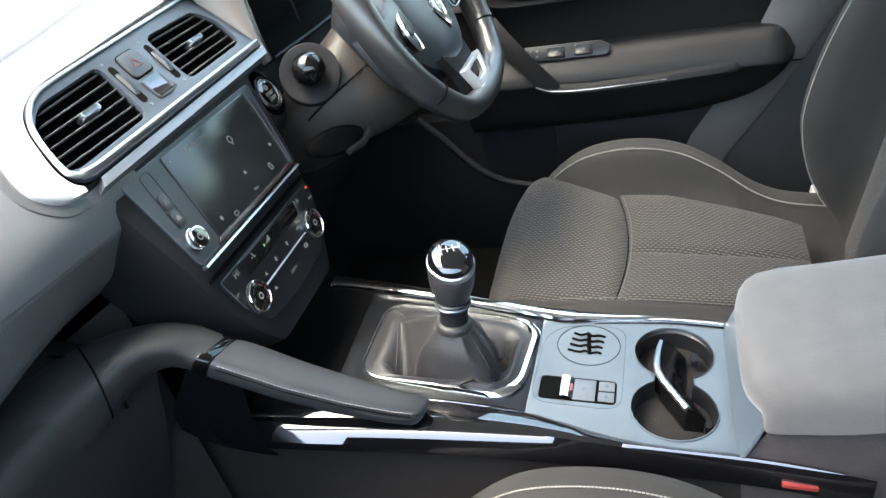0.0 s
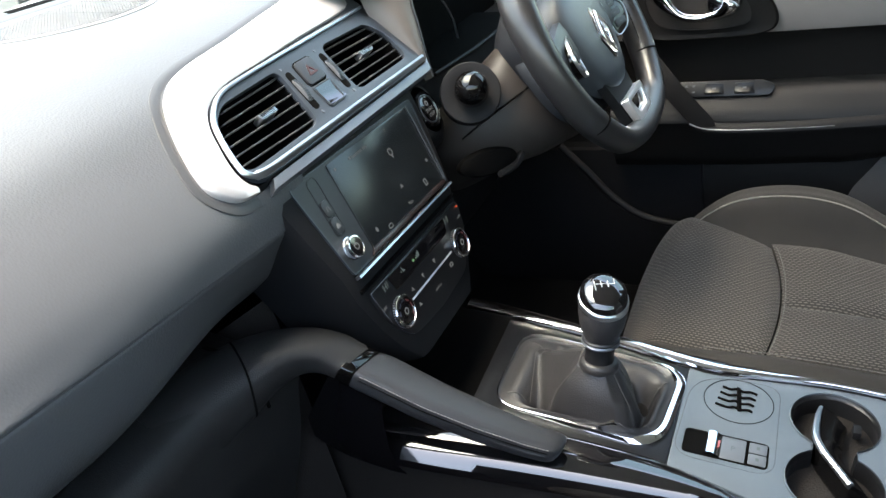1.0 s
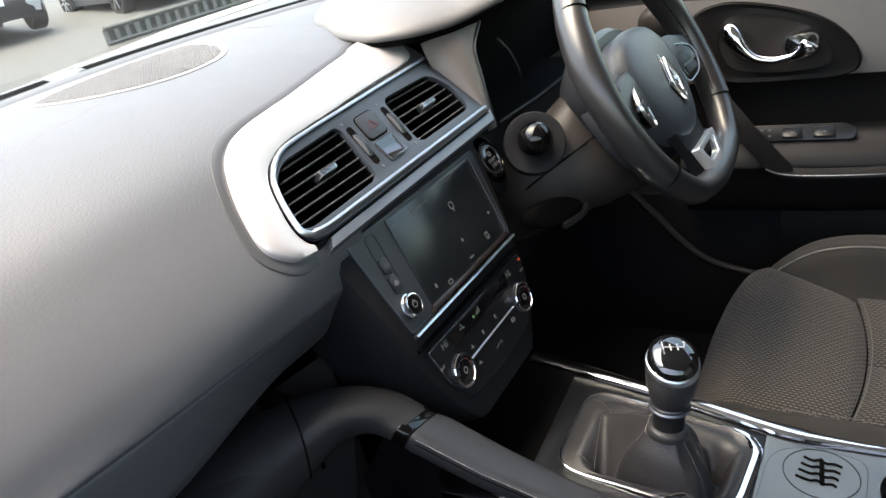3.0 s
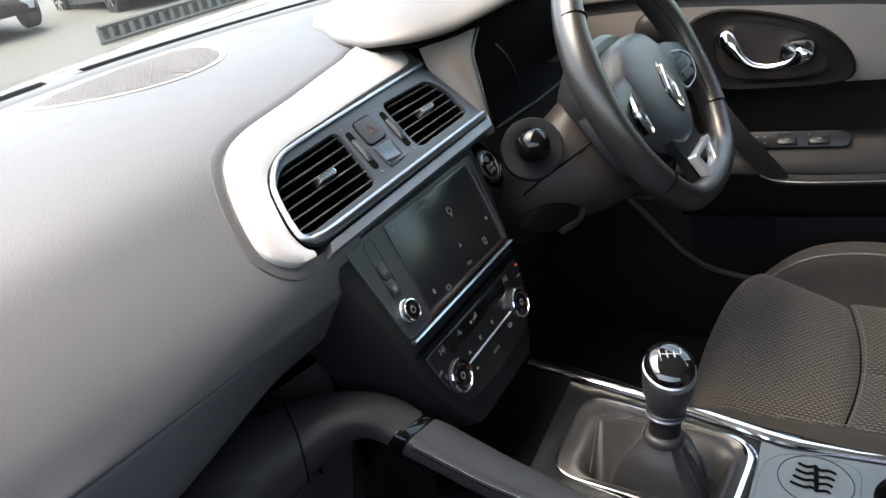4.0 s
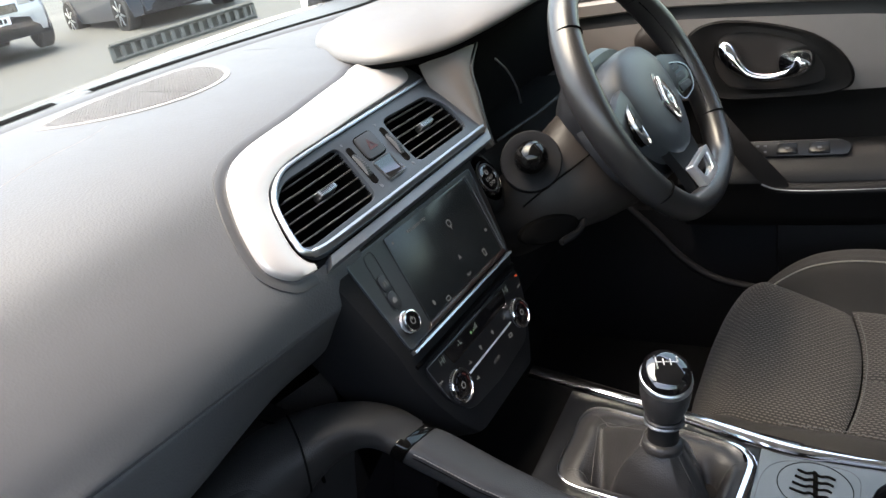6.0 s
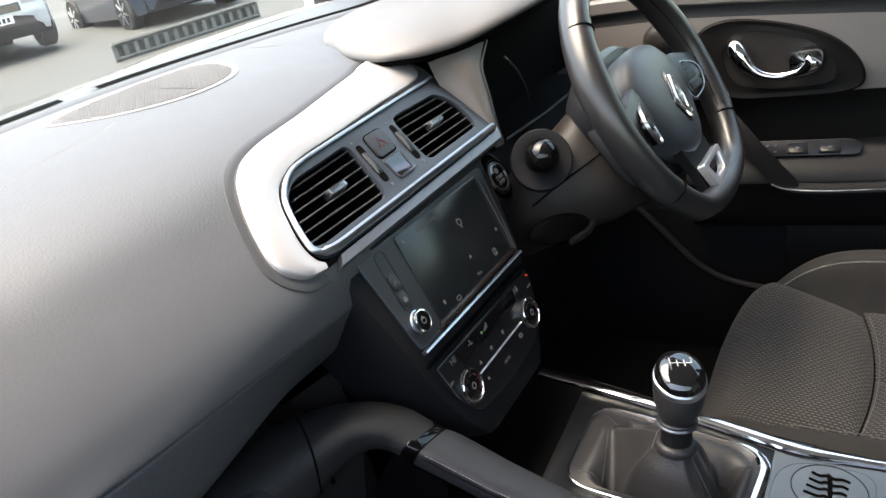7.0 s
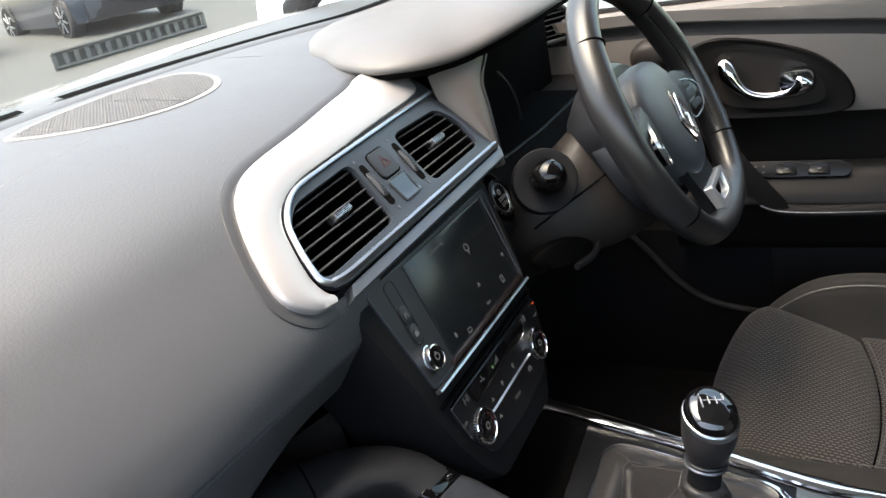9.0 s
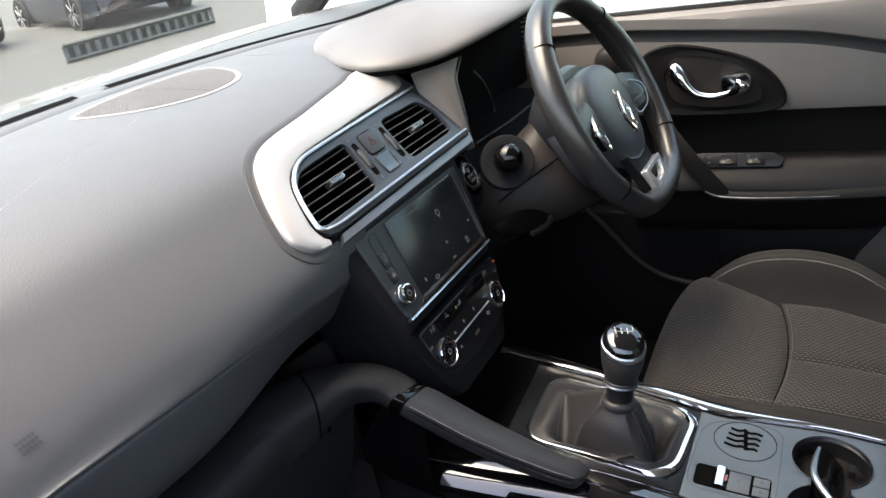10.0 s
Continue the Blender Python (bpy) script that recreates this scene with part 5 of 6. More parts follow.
turns = [((-0.1430, 0.2500, 0.7536), (0.0265, 0, -0.0066), (0, -0.0083, 0.0127)), ((-0.1448, 0.2590, 0.7604), (0.0270, 0, -0.0068), (0, -0.0085, 0.0130)), ((-0.150, 0.274, 0.770), (0.029, 0.004, -0.007), (0, -0.0095, 0.0165)), ((-0.162, 0.295, 0.776), (0.031, 0.013, -0.006), (0, -0.008, 0.021)), ((-0.185, 0.318, 0.776), (0.029, 0.026, -0.004), (0, -0.006, 0.027)), ((-0.225, 0.342, 0.770), (0.022, 0.036, 0), (0, -0.003, 0.034)), ((-0.30, 0.367, 0.762), (0.012, 0.042, 0), (0, 0, 0.040))]
centre, side, lift = (spline([t[k] for t in turns], 5) for k in range(3))
part("shoulder", loft([[c + d * math.copysign(abs(math.cos(a)) ** 0.7, math.cos(a)) + e * math.copysign(abs(math.sin(a)) ** 0.7, math.sin(a)) for a in (2 * math.pi * k / 28 for k in range(28))] for c, d, e in zip(centre, side, lift)], around=True, caps=True), LID, handle, "dark plastic shoulder", sharp=70)
joint = next(k for k, p in enumerate(centre) if p.x < -0.200)
part("shoulder_joint", tube([centre[joint] + 1.012 * (side[joint] * math.copysign(abs(math.cos(a)) ** 0.7, math.cos(a)) + lift[joint] * math.copysign(abs(math.sin(a)) ** 0.7, math.sin(a))) for a in (2 * math.pi * k / 28 for k in range(28))], 0.0010, 6, closed=True), BLACK, handle, "dark joint line")
plate_rows = [[(-0.140, 0.240, 0.752), (-0.150, 0.258, 0.757), (-0.152, 0.275, 0.748)], [(-0.143, 0.232, 0.715), (-0.152, 0.270, 0.720), (-0.154, 0.298, 0.714)], [(-0.143, 0.236, 0.680), (-0.152, 0.280, 0.684), (-0.154, 0.319, 0.684)], [(-0.142, 0.238, 0.648), (-0.150, 0.280, 0.652), (-0.154, 0.318, 0.660)], [(-0.139, 0.236, 0.622), (-0.146, 0.268, 0.626), (-0.150, 0.298, 0.640)], [(-0.134, 0.230, 0.606), (-0.138, 0.250, 0.612), (-0.142, 0.266, 0.620)]]
part("end_plate", loft([[p for p in spline(r, 5)] for r in plate_rows]), GLOSS, handle, "gloss black end plate")
part("side_panel", loft([[(-0.112, 0.36, 0.80), (-0.150, 0.40, 0.78), (-0.20, 0.44, 0.76)], [(-0.118, 0.34, 0.62), (-0.150, 0.38, 0.62), (-0.20, 0.44, 0.60)], [(-0.112, 0.33, 0.36), (-0.150, 0.38, 0.36), (-0.20, 0.46, 0.36)]]), TUNNEL, handle, "dark tunnel cheek")

# armrest behind the cup holders
arm = thing("armrest", "light grey cloth armrest on a grey storage bin", "armrest")
arm_rows = []
for y, zt, w, rnd in ((-0.2340, 0.633, 0.082, 0.020), (-0.2310, 0.642, 0.087, 0.018), (-0.2305, 0.652, 0.090, 0.017), (-0.233, 0.663, 0.094, 0.015), (-0.240, 0.671, 0.097, 0.011), (-0.252, 0.6765, 0.0995, 0.006), (-0.275, 0.679, 0.101, 0.003), (-0.32, 0.680, 0.102, 0), (-0.40, 0.680, 0.102, 0), (-0.50, 0.678, 0.102, 0), (-0.60, 0.672, 0.100, 0)):
    row = []
    for k in range(29):
        a = math.pi * k / 28
        x = -math.copysign(abs(math.cos(a)) ** 0.42, math.cos(a))
        yy = y - rnd * abs(x) ** 5
        row.append((-0.002 + w * x, yy, 0.624 + 0.13 * (-0.235 - yy) + (zt - 0.622) * math.sin(a) ** 0.5 + 0.0015 * math.sin(7 * x + 40 * yy)))
    arm_rows.append(row)
part("cushion", loft(arm_rows, caps=True), ARM_CLOTH, arm, "pale grey cloth cushion", sharp=70)
part("front_slope", loft([[Vector(p).lerp(Vector(q), f) + Vector((0, 0, 0.003 * math.sin(math.pi * f))) for f in (0, 0.3, 0.6, 1)] for p, q in (((-0.096, -0.226, 0.585), (-0.084, -0.254, 0.632)), ((-0.03, -0.224, 0.586), (-0.03, -0.244, 0.632)), ((0.04, -0.222, 0.586), (0.04, -0.240, 0.632)), ((0.098, -0.222, 0.586), (0.092, -0.240, 0.632)))]), CONSOLE, arm, "satin grey front slope")
part("bin", loft([[(-0.083, y, 0.631 + 0.13 * (-0.254 - y)), (-0.088, y + 0.004, 0.615 + 0.06 * (-0.254 - y)), (-0.091, y + 0.018, 0.597), (-0.094, y + 0.026, 0.580 + 0.114 * (y + 0.25)), (-0.090, y + 0.026, 0.40), (0.10, y + 0.02, 0.40), (0.096, y + 0.01, 0.60), (0.092, y, 0.631 + 0.13 * (-0.254 - y))] for y in (-0.2545, -0.32, -0.42, -0.52, -0.60)], around=True, caps=True), BIN, arm, "dark brown grained storage bin")
part("bin_edge", tube(spline([(-0.096, -0.227, 0.587), (-0.092, -0.238, 0.604), (-0.0855, -0.252, 0.630)], 4), 0.0022, 8), CONSOLE, arm, "pale rounded corner")


# ---- seats ----
RIDGE = spline([(-0.50, 0.483, 0), (-0.43, 0.487, 0), (-0.37, 0.493, 0), (-0.325, 0.503, 0), (-0.285, 0.524, 0), (-0.237, 0.563, 0), (-0.177, 0.599, 0), (-0.106, 0.612, 0), (-0.032, 0.602, 0), (0.024, 0.567, 0), (0.06, 0.525, 0), (0.10, 0.46, 0), (0.12, 0.42, 0)], 8)


def ridge_z(y):
    """Height of the cushion bolster's ridge from the front of the seat to its back."""
    for p, q in zip(RIDGE, RIDGE[1:]):
        if y <= q.x:
            return p.y + (q.y - p.y) * max(0.0, (y - p.x) / (q.x - p.x))
    return RIDGE[-1].y


def insert_z(y):
    return 0.560 - 0.03 * max(0, (-0.10 - y) / 0.3) - 0.9 * max(0, y - 0.035) ** 1.7 * 6


def cross_seam(x):
    """How far forward the bowed cross seam of the cushion lies of its middle."""
    return 0.9 * (x + 0.030) ** 2


def pillow(x0, x1, y0, y1, cx, flip, puff=0.010, n=14, front=False, flare=0.0, rise=0.0):
    """One sewn pad of a cushion: domed, falling to its seams; a front pad is rounded at its nose."""
    rings = []
    for i in range(n + 1):
        v = i / n
        row = []
        for j in range(n + 1):
            u = j / n
            x = x0 + (x1 + flare * min(1.0, v * 1.4) - x0) * u
            y = y0 + (y1 - y0) * v + cross_seam(x) * ((1 - v) if front else v)
            if front:
                y -= 0.042 * v ** 2 * abs(2 * u - 1) ** 3.5
            lift = rise * u ** 2 * math.sin(math.pi * min(1.0, 0.62 * v + 0.02))
            edge = (1 - abs(2 * u - 1) ** 5) * (1 - abs(2 * v - 1) ** 5)
            row.append((cx + flip * x, y, insert_z(y) - 0.010 + puff * edge ** 0.5 + lift))
        rings.append(row)
    return unrolled(rings)


def seat_base(cx, flip, name, label, inner_bolster=False):
    s = thing(name, label, "car seat", "front seats")
    part("cushion_front", pillow(-0.150, 0.125, -0.104, 0.106, cx, flip, 0.013, 26, True, 0.034, 0.030), CLOTH, s, "woven cloth front pad")
    part("cushion_rear", pillow(-0.150, -0.030, -0.345, -0.106, cx, flip, 0.010, 18), CLOTH, s, "woven cloth pad")
    part("cushion_rear", pillow(-0.030, 0.064, -0.345, -0.106, cx, flip, 0.010, 18, False, 0.060, 0.008), CLOTH, s, "woven cloth pad")
    ys = [-0.46 + 0.56 * i / 88 for i in range(89)]
    bolster, border = [], []
    for y in ys:
        r, c = ridge_z(y), insert_z(y)
        taper = 0.02 * max(0, (y - 0.0) / 0.1) ** 2
        inner = min(c, r) - 0.012
        bolster.append([(cx + flip * p.x, y, p.z) for p in spline([(0.030, 0, inner - 0.010), (0.080, 0, inner - 0.006), (0.112 - taper, 0, inner - 0.003), (0.135 - taper, 0, inner + 0.35 * (r - inner)), (0.162 - taper, 0, r + 0.004 if r > c else r), (0.190 - taper, 0, r + 0.004), (0.216 - taper, 0, r), (0.244 - taper, 0, r - 0.028), (0.256 - taper, 0, r - 0.09), (0.25, 0, 0.40)], 4)])
        if inner_bolster:
            border.append([(cx + flip * p.x, y, p.z) for p in spline([(-0.146, 0, c - 0.008), (-0.160, 0, max(c, r) - 0.004), (-0.185, 0, r + 0.004), (-0.210, 0, r), (-0.226, 0, r - 0.03), (-0.222, 0, 0.40)], 4)])
            continue
        g = 0.060 * max(0, (y - 0.0) / 0.1) ** 2   # the border curves in round the nose
        border.append([(cx + flip * p.x, y, p.z) for p in spline([(-0.146 + g, 0, c - 0.008), (-0.160 + g, 0, c - 0.003), (-0.180 + g, 0, c - 0.004), (-0.204 + g, 0, c - 0.014), (-0.216 + g, 0, c - 0.05), (-0.215 + g, 0, 0.40)], 4)])
    part("bolster", loft(bolster), SIDE_CLOTH, s, "plain cloth side bolster")
    part("side_border", loft(border), SIDE_CLOTH, s, "plain cloth border")
    seam("piping", [(cx + flip * 0.164, y, ridge_z(y) + 0.0065) for y in ys[8:84]], 0.0012, PIPING, s, gap=0.0028)
    seam("border_stitching", [(cx - flip * 0.151, y, insert_z(y) - 0.0005) for y in ys[16:70]], 0.0006, STITCH, s, gap=0.005)
    seam("cross_stitching", [(cx + flip * x, -0.1105 + cross_seam(x), insert_z(-0.11) - 0.0005) for x in [-0.148 + 0.26 * k / 10 for k in range(11)]], 0.0006, STITCH, s, gap=0.005)
    part("front_skirt", loft([[(cx + flip * x, y, z) for y, z in ((0.086, 0.500), (0.096, 0.47), (0.094, 0.42), (0.055, 0.36))] for x in (-0.11, -0.06, 0.0, 0.06, 0.13)]), SIDE_CLOTH, s, "plain cloth front")
    return s


driver = seat_base(0.350, 1, "driver_seat", "dark grey woven cloth driver seat with pale piping")


def back_section(z):
    """Backrest section: two bolsters that stand forward of a sunken middle."""
    v = (z - 0.47) / 0.7
    y = -0.415 - 0.155 * v
    f = 0.080 * math.sin(math.pi * min(1.0, max(0.0, v / 0.75)) ** 0.75) * 0.98 + 0.02 * min(1, max(0, v * 4))
    return [(-0.245, y - 0.10), (-0.248, y - 0.02), (-0.230, y + f * 0.8), (-0.205, y + f), (-0.175, y + f * 0.72), (-0.140, y + 0.004), (-0.07, y - 0.004), (0.0, y - 0.006), (0.07, y - 0.004), (0.125, y + 0.004), (0.150, y + f * 0.75), (0.178, y + f), (0.205, y + f * 0.9), (0.226, y - 0.01), (0.225, y - 0.10)]


zs = [0.46 + 0.68 * i / 30 for i in range(31)]
secs = [[(0.345 + p.x, p.y, z) for p in spline([(x, y, 0) for x, y in back_section(z)], 4)] for z in zs]
part("backrest", loft(secs), SIDE_CLOTH, driver, "cloth backrest with raised bolsters", sharp=70)
seam("back_piping", [(0.345 + 0.1765, back_section(z)[11][1] + 0.002, z) for z in zs], 0.0011, PIPING, driver, gap=0.0034)
seam("back_piping", [(0.345 - 0.176, back_section(z)[4][1] + 0.002, z) for z in zs], 0.0011, PIPING, driver, gap=0.0034)
part("back_insert", unrolled([[(0.345 - 0.135 + 0.255 * u, back_section(z)[7][1] + 0.004 + 0.014 * (1 - abs(2 * u - 1) ** 4), z) for u in [k / 10 for k in range(11)]] for z in zs]), CLOTH, driver, "woven cloth back panel")
part("buckle_plate", box(0.555, 0.60, -0.46, -0.38, 0.44, 0.492, 0.01), WARM_LIGHT, driver, "pale seat base cover")

passenger = seat_base(-0.350, -1, "passenger_seat", "dark grey woven cloth passenger seat", True)
seam("inner_piping", [(-0.350 + 0.188, y, ridge_z(y) + 0.0055) for y in [-0.38 + 0.44 * k / 30 for k in range(31)]], 0.0008, PIPING, passenger, gap=0.0034)


# ---- driver's door ----
door = thing("driver_door", "closed driver door with grey trim, armrest and chrome handle", "car door")
ys = [-0.62 + 1.1 * i / 44 for i in range(45)]


def band_z(y):
    """The dark line that divides the upper trim from the panel below."""
    return 0.966 - 0.10 * max(0, (0.22 - y)) ** 1.15 - 0.35 * max(0, -0.08 - y) ** 1.6


part("upper_trim", loft([[(0.80, y, 0.995), (0.765, y, 0.990), (0.748, y, 0.984), (0.742, y, 0.974), (0.741, y, band_z(y) + 0.022), (0.742, y, band_z(y) + 0.004), (0.748, y, band_z(y))] for y in ys]), DOOR_TRIM, door, "warm grey upper trim")
part("trim_band", loft([[(0.747, y, band_z(y) + 0.002), (0.7505, y, band_z(y) - 0.010), (0.7465, y, band_z(y) - 0.021)] for y in ys]), LID, door, "dark recessed band")
part("panel", loft([[(0.7465, y, band_z(y) - 0.020), (0.745, y, 0.85), (0.748, y, 0.815), (0.752, y, 0.802)] for y in ys]), DOOR_TRIM, door, "warm grey door panel")
# shade above and below the armrest is put into a darker colour
part("pocket_shade_panel", loft([[(0.753, y, 0.804), (0.760, y, 0.79), (0.764, y, 0.77), (0.766, y, 0.60)] for y in ys]), DOOR_DARK, door, "door panel above the armrest, shade put in its colour")
part("lower_panel", loft([[(0.766, y, 0.605), (0.745, y, 0.56), (0.735, y, 0.45), (0.745, y, 0.30)] for y in ys]), DOOR_DARK, door, "lower door panel, shade put in its dark colour")


def arm_z(y):
    return 0.721 + 0.003 * max(0.0, (0.0 - y) / 0.33) - 0.044 * max(0.0, (-0.325 - y) / 0.045) ** 2.4


LOW = spline([(-0.372, 0.690, 0), (-0.362, 0.662, 0), (-0.340, 0.636, 0), (-0.310, 0.614, 0), (-0.275, 0.600, 0), (-0.227, 0.590, 0), (-0.17, 0.582, 0), (0.0, 0.576, 0), (0.22, 0.575, 0)], 6)


def arm_low(y):
    for p, q in zip(LOW, LOW[1:]):
        if y <= q.x:
            return p.y + (q.y - p.y) * max(0.0, (y - p.x) / (q.x - p.x))
    return LOW[-1].y


upper_rows, lower_rows = [], []
for i in range(61):
    y = 0.20 - 0.570 * (1 - (1 - i / 60) ** 1.6)
    e = max(0.0, (-0.315 - y) / 0.056)
    k = math.sqrt(max(0.0, 1 - e ** 3)) * 0.9 + 0.1
    z, x, lo = arm_z(y), 0.764, arm_low(y)
    cut = max(lo + 0.004, 0.672 - 0.004 * e)
    h = z - cut
    upper_rows.append([(x, y, z - 0.004), (x - 0.036 * k, y, z - 0.001), (x - 0.048 * k, y, z - 0.08 * h), (x - 0.060 * k, y, z - 0.30 * h), (x - 0.073 * k, y, z - 0.60 * h), (x - 0.084 * k, y, z - 0.88 * h), (x - 0.084 * k, y, cut)])
    g = cut - lo
    lower_rows.append([(x - 0.084 * k, y, cut), (x - 0.078 * k, y, cut - 0.12 * g), (x - 0.073 * k, y, cut - 0.35 * g), (x - 0.068 * k, y, cut - 0.70 * g), (x - 0.054 * k, y, cut - 0.93 * g), (x - 0.030 * k, y, lo), (x, y, lo + 0.002)])
part("armrest", loft(upper_rows), ARM_PAD, door, "padded dark armrest", sharp=60)
part("armrest_underside", loft(lower_rows), DOOR_DARK, door, "black lower half of the armrest", sharp=60)
part("shut_panel", loft([[(0.742, y0 + 0.02, z), (0.731, y0, z), (0.729, y1 + 0.008, z), (0.732, y1, z)] for y0, y1, z in ((-0.16, -0.235, 0.44), (-0.185, -0.252, 0.475), (-0.22, -0.292, 0.53), (-0.27, -0.345, 0.60), (-0.30, -0.382, 0.655))]), DOOR_REAR, door, "paler grey door edge panel")
part("shut_panel", loft([[(0.742, y0 + 0.02, z), (0.731, y0, z), (0.729, y1 + 0.008, z), (0.732, y1, z)] for y0, y1, z in ((-0.30, -0.384, 0.658), (-0.33, -0.418, 0.712), (-0.355, -0.448, 0.765), (-0.37, -0.47, 0.82))]), DOOR_REAR, door, "paler grey door edge panel")
strip = spline([(0.674, 0.060, 0.676), (0.673, 0.035, 0.667), (0.672, -0.02, 0.6645), (0.673, -0.12, 0.667), (0.676, -0.20, 0.671), (0.680, -0.262, 0.6735), (0.686, -0.284, 0.674)], 6)
part("gloss_strip", tube(strip, [0.0105 if 5 < i < 33 else 0.007 for i in range(len(strip))], 10, flat=0.6), DARK, door, "black pull strip")
part("chrome_strip", tube([p + Vector((-0.0085, 0, 0.001)) for p in strip[:22]], [0.0013 - 0.00004 * i for i in range(22)], 6), SATIN, door, "slim chrome line")
SW = Matrix.Translation((0.7095, 0.004, 0.7222)) @ Matrix.Rotation(radians(-90), 4, "Z") @ Matrix.Rotation(radians(62), 4, "X")
panel = part("switch_panel", prism(soften([(-0.078, -0.013), (-0.082, 0.013), (0.058, 0.013), (0.076, 0.004), (0.070, -0.013)], 0.008), -0.004, 0.0026, 0.0012), PANEL, door, "dark window switch panel", SW)
for k, x in enumerate((-0.060, -0.020, 0.028)):
    if k == 0:
        for dx in (-0.006, 0.006):
            for dy in (-0.005, 0.005):
                part("switch_mark", box(x + dx - 0.0022, x + dx + 0.0022, dy - 0.0014, dy + 0.0014, 0.0025, 0.0032), BUTTON, panel, "", SW)
    else:
        w = part("window_switch", loft([[(x + u * 0.017, y, 0.002 + (z - 0.002) * (1 - abs(u) ** 4)) for u in (-1, -0.9, -0.7, -0.35, 0, 0.35, 0.7, 0.9, 1)] for y, z in ((0.0095, 0.002), (0.0085, 0.0042), (0.005, 0.0040), (0.0, 0.0034), (-0.004, 0.0052), (-0.007, 0.0064), (-0.009, 0.0054), (-0.0105, 0.002))]), PANEL, panel, "gloss black window switch", SW)
        part("switch_mark", box(x - 0.003, x + 0.003, -0.0015, 0.0015, 0.0040, 0.0048), ICON, w, "", SW)
part("pull_wedge", loft([[(x, y + dy, z) for dy, z in ((0.0, z0), (0.004, z0 + 0.012), (0.024, z0 + 0.018), (0.030, z0 - 0.01))] for x, y, z0 in ((0.668, 0.018, 0.672), (0.672, 0.060, 0.722), (0.690, 0.105, 0.775), (0.73, 0.15, 0.82))], around=True, caps=True), DARK, door, "dark pull grip end")
HD = Matrix.Translation((0.7445, 0, 0)) @ Matrix(((0, 0, -1, 0), (1, 0, 0, 0), (0, 1, 0, 0), (0, 0, 0, 1)))
cup_out = [(p.x, p.y) for p in spline([(0.186, 0.885, 0), (0.172, 0.922, 0), (0.125, 0.935, 0), (0.055, 0.924, 0), (-0.015, 0.899, 0), (-0.058, 0.862, 0), (-0.072, 0.822, 0), (-0.046, 0.804, 0), (0.045, 0.801, 0), (0.135, 0.806, 0), (0.172, 0.838, 0)], 5, True)]
cup_mid = [(p.x, p.y) for p in spline([(0.138, 0.876, 0), (0.128, 0.904, 0), (0.104, 0.915, 0), (0.050, 0.907, 0), (0.004, 0.888, 0), (-0.022, 0.862, 0), (-0.031, 0.836, 0), (-0.018, 0.821, 0), (0.041, 0.816, 0), (0.108, 0.823, 0), (0.131, 0.845, 0)], 5, True)]
part("handle_surround", loft([[(*q, z) for q in loop] for loop, z in ((cup_out, -0.001), (cup_out, 0.005), ([(a[0] * 0.9 + b[0] * 0.1, a[1] * 0.9 + b[1] * 0.1) for a, b in zip(cup_out, cup_mid)], 0.0075), ([(a[0] * 0.5 + b[0] * 0.5, a[1] * 0.5 + b[1] * 0.5) for a, b in zip(cup_out, cup_mid)], 0.004), (cup_mid, 0.006), (cup_mid, 0.003))], around=True), DOOR_DARK, door, "dark oval handle surround", HD)
part("handle_cup", loft([[((q[0] - 0.06) * s + 0.06, (q[1] - 0.866) * s + 0.866, z) for q in cup_mid] for s, z in ((1.0, 0.003), (0.96, -0.0005), (0.6, -0.0004), (0.05, -0.0003))], around=True, caps=True), BROWNISH, door, "dark recessed handle cup", HD)
lev = spline([(0.118, 0.898, 0.010), (0.112, 0.884, 0.016), (0.098, 0.862, 0.020), (0.078, 0.846, 0.022), (0.050, 0.840, 0.022), (0.022, 0.844, 0.022), (0.006, 0.852, 0.021), (-0.002, 0.862, 0.018)], 5)
part("door_handle", tube([HD @ p for p in lev], [0.0068 + 0.0095 * math.exp(-((i - 5) / 7) ** 2) + 0.0100 * math.exp(-((i - 33) / 6) ** 2) for i in range(len(lev))], 12, flat=1.0), CHROME, door, "curved chrome door handle")
part("handle_block", loft([[(0.010 + 0.028 * math.copysign(abs(math.cos(a)) ** 0.7, math.cos(a)) * s, 0.862 + 0.0205 * math.copysign(abs(math.sin(a)) ** 0.7, math.sin(a)) * s, z) for a in (2 * math.pi * k / 20 for k in range(20))] for s, z in ((1.0, 0.0), (1.0, 0.020), (0.85, 0.027), (0.2, 0.029))], around=True, caps=True), CHROME, door, "chrome handle end", HD)
part("window_glass", box(0.775, 0.779, -0.62, 0.40, 0.98, 1.50), GLASS, door, "clear side window").visible_shadow = False
part("window_seal", loft([[(0.768, y, 0.992), (0.772, y, 0.998), (0.777, y, 0.992)] for y in ys]), DARK, door, "black window seal")

pillar = tagged(part("pillar", loft([[(0.740, y0 + 0.01, z), (0.734, y0, z), (0.730, y0 - 0.20, z), (0.80, y0 - 0.22, z)] for y0, z in ((-0.15, 0.30), (-0.245, 0.475), (-0.340, 0.60), (-0.415, 0.712), (-0.53, 0.95), (-0.66, 1.5))]), LID), "dark grey lower pillar trim beside the driver seat", "pillar", kind="structure")

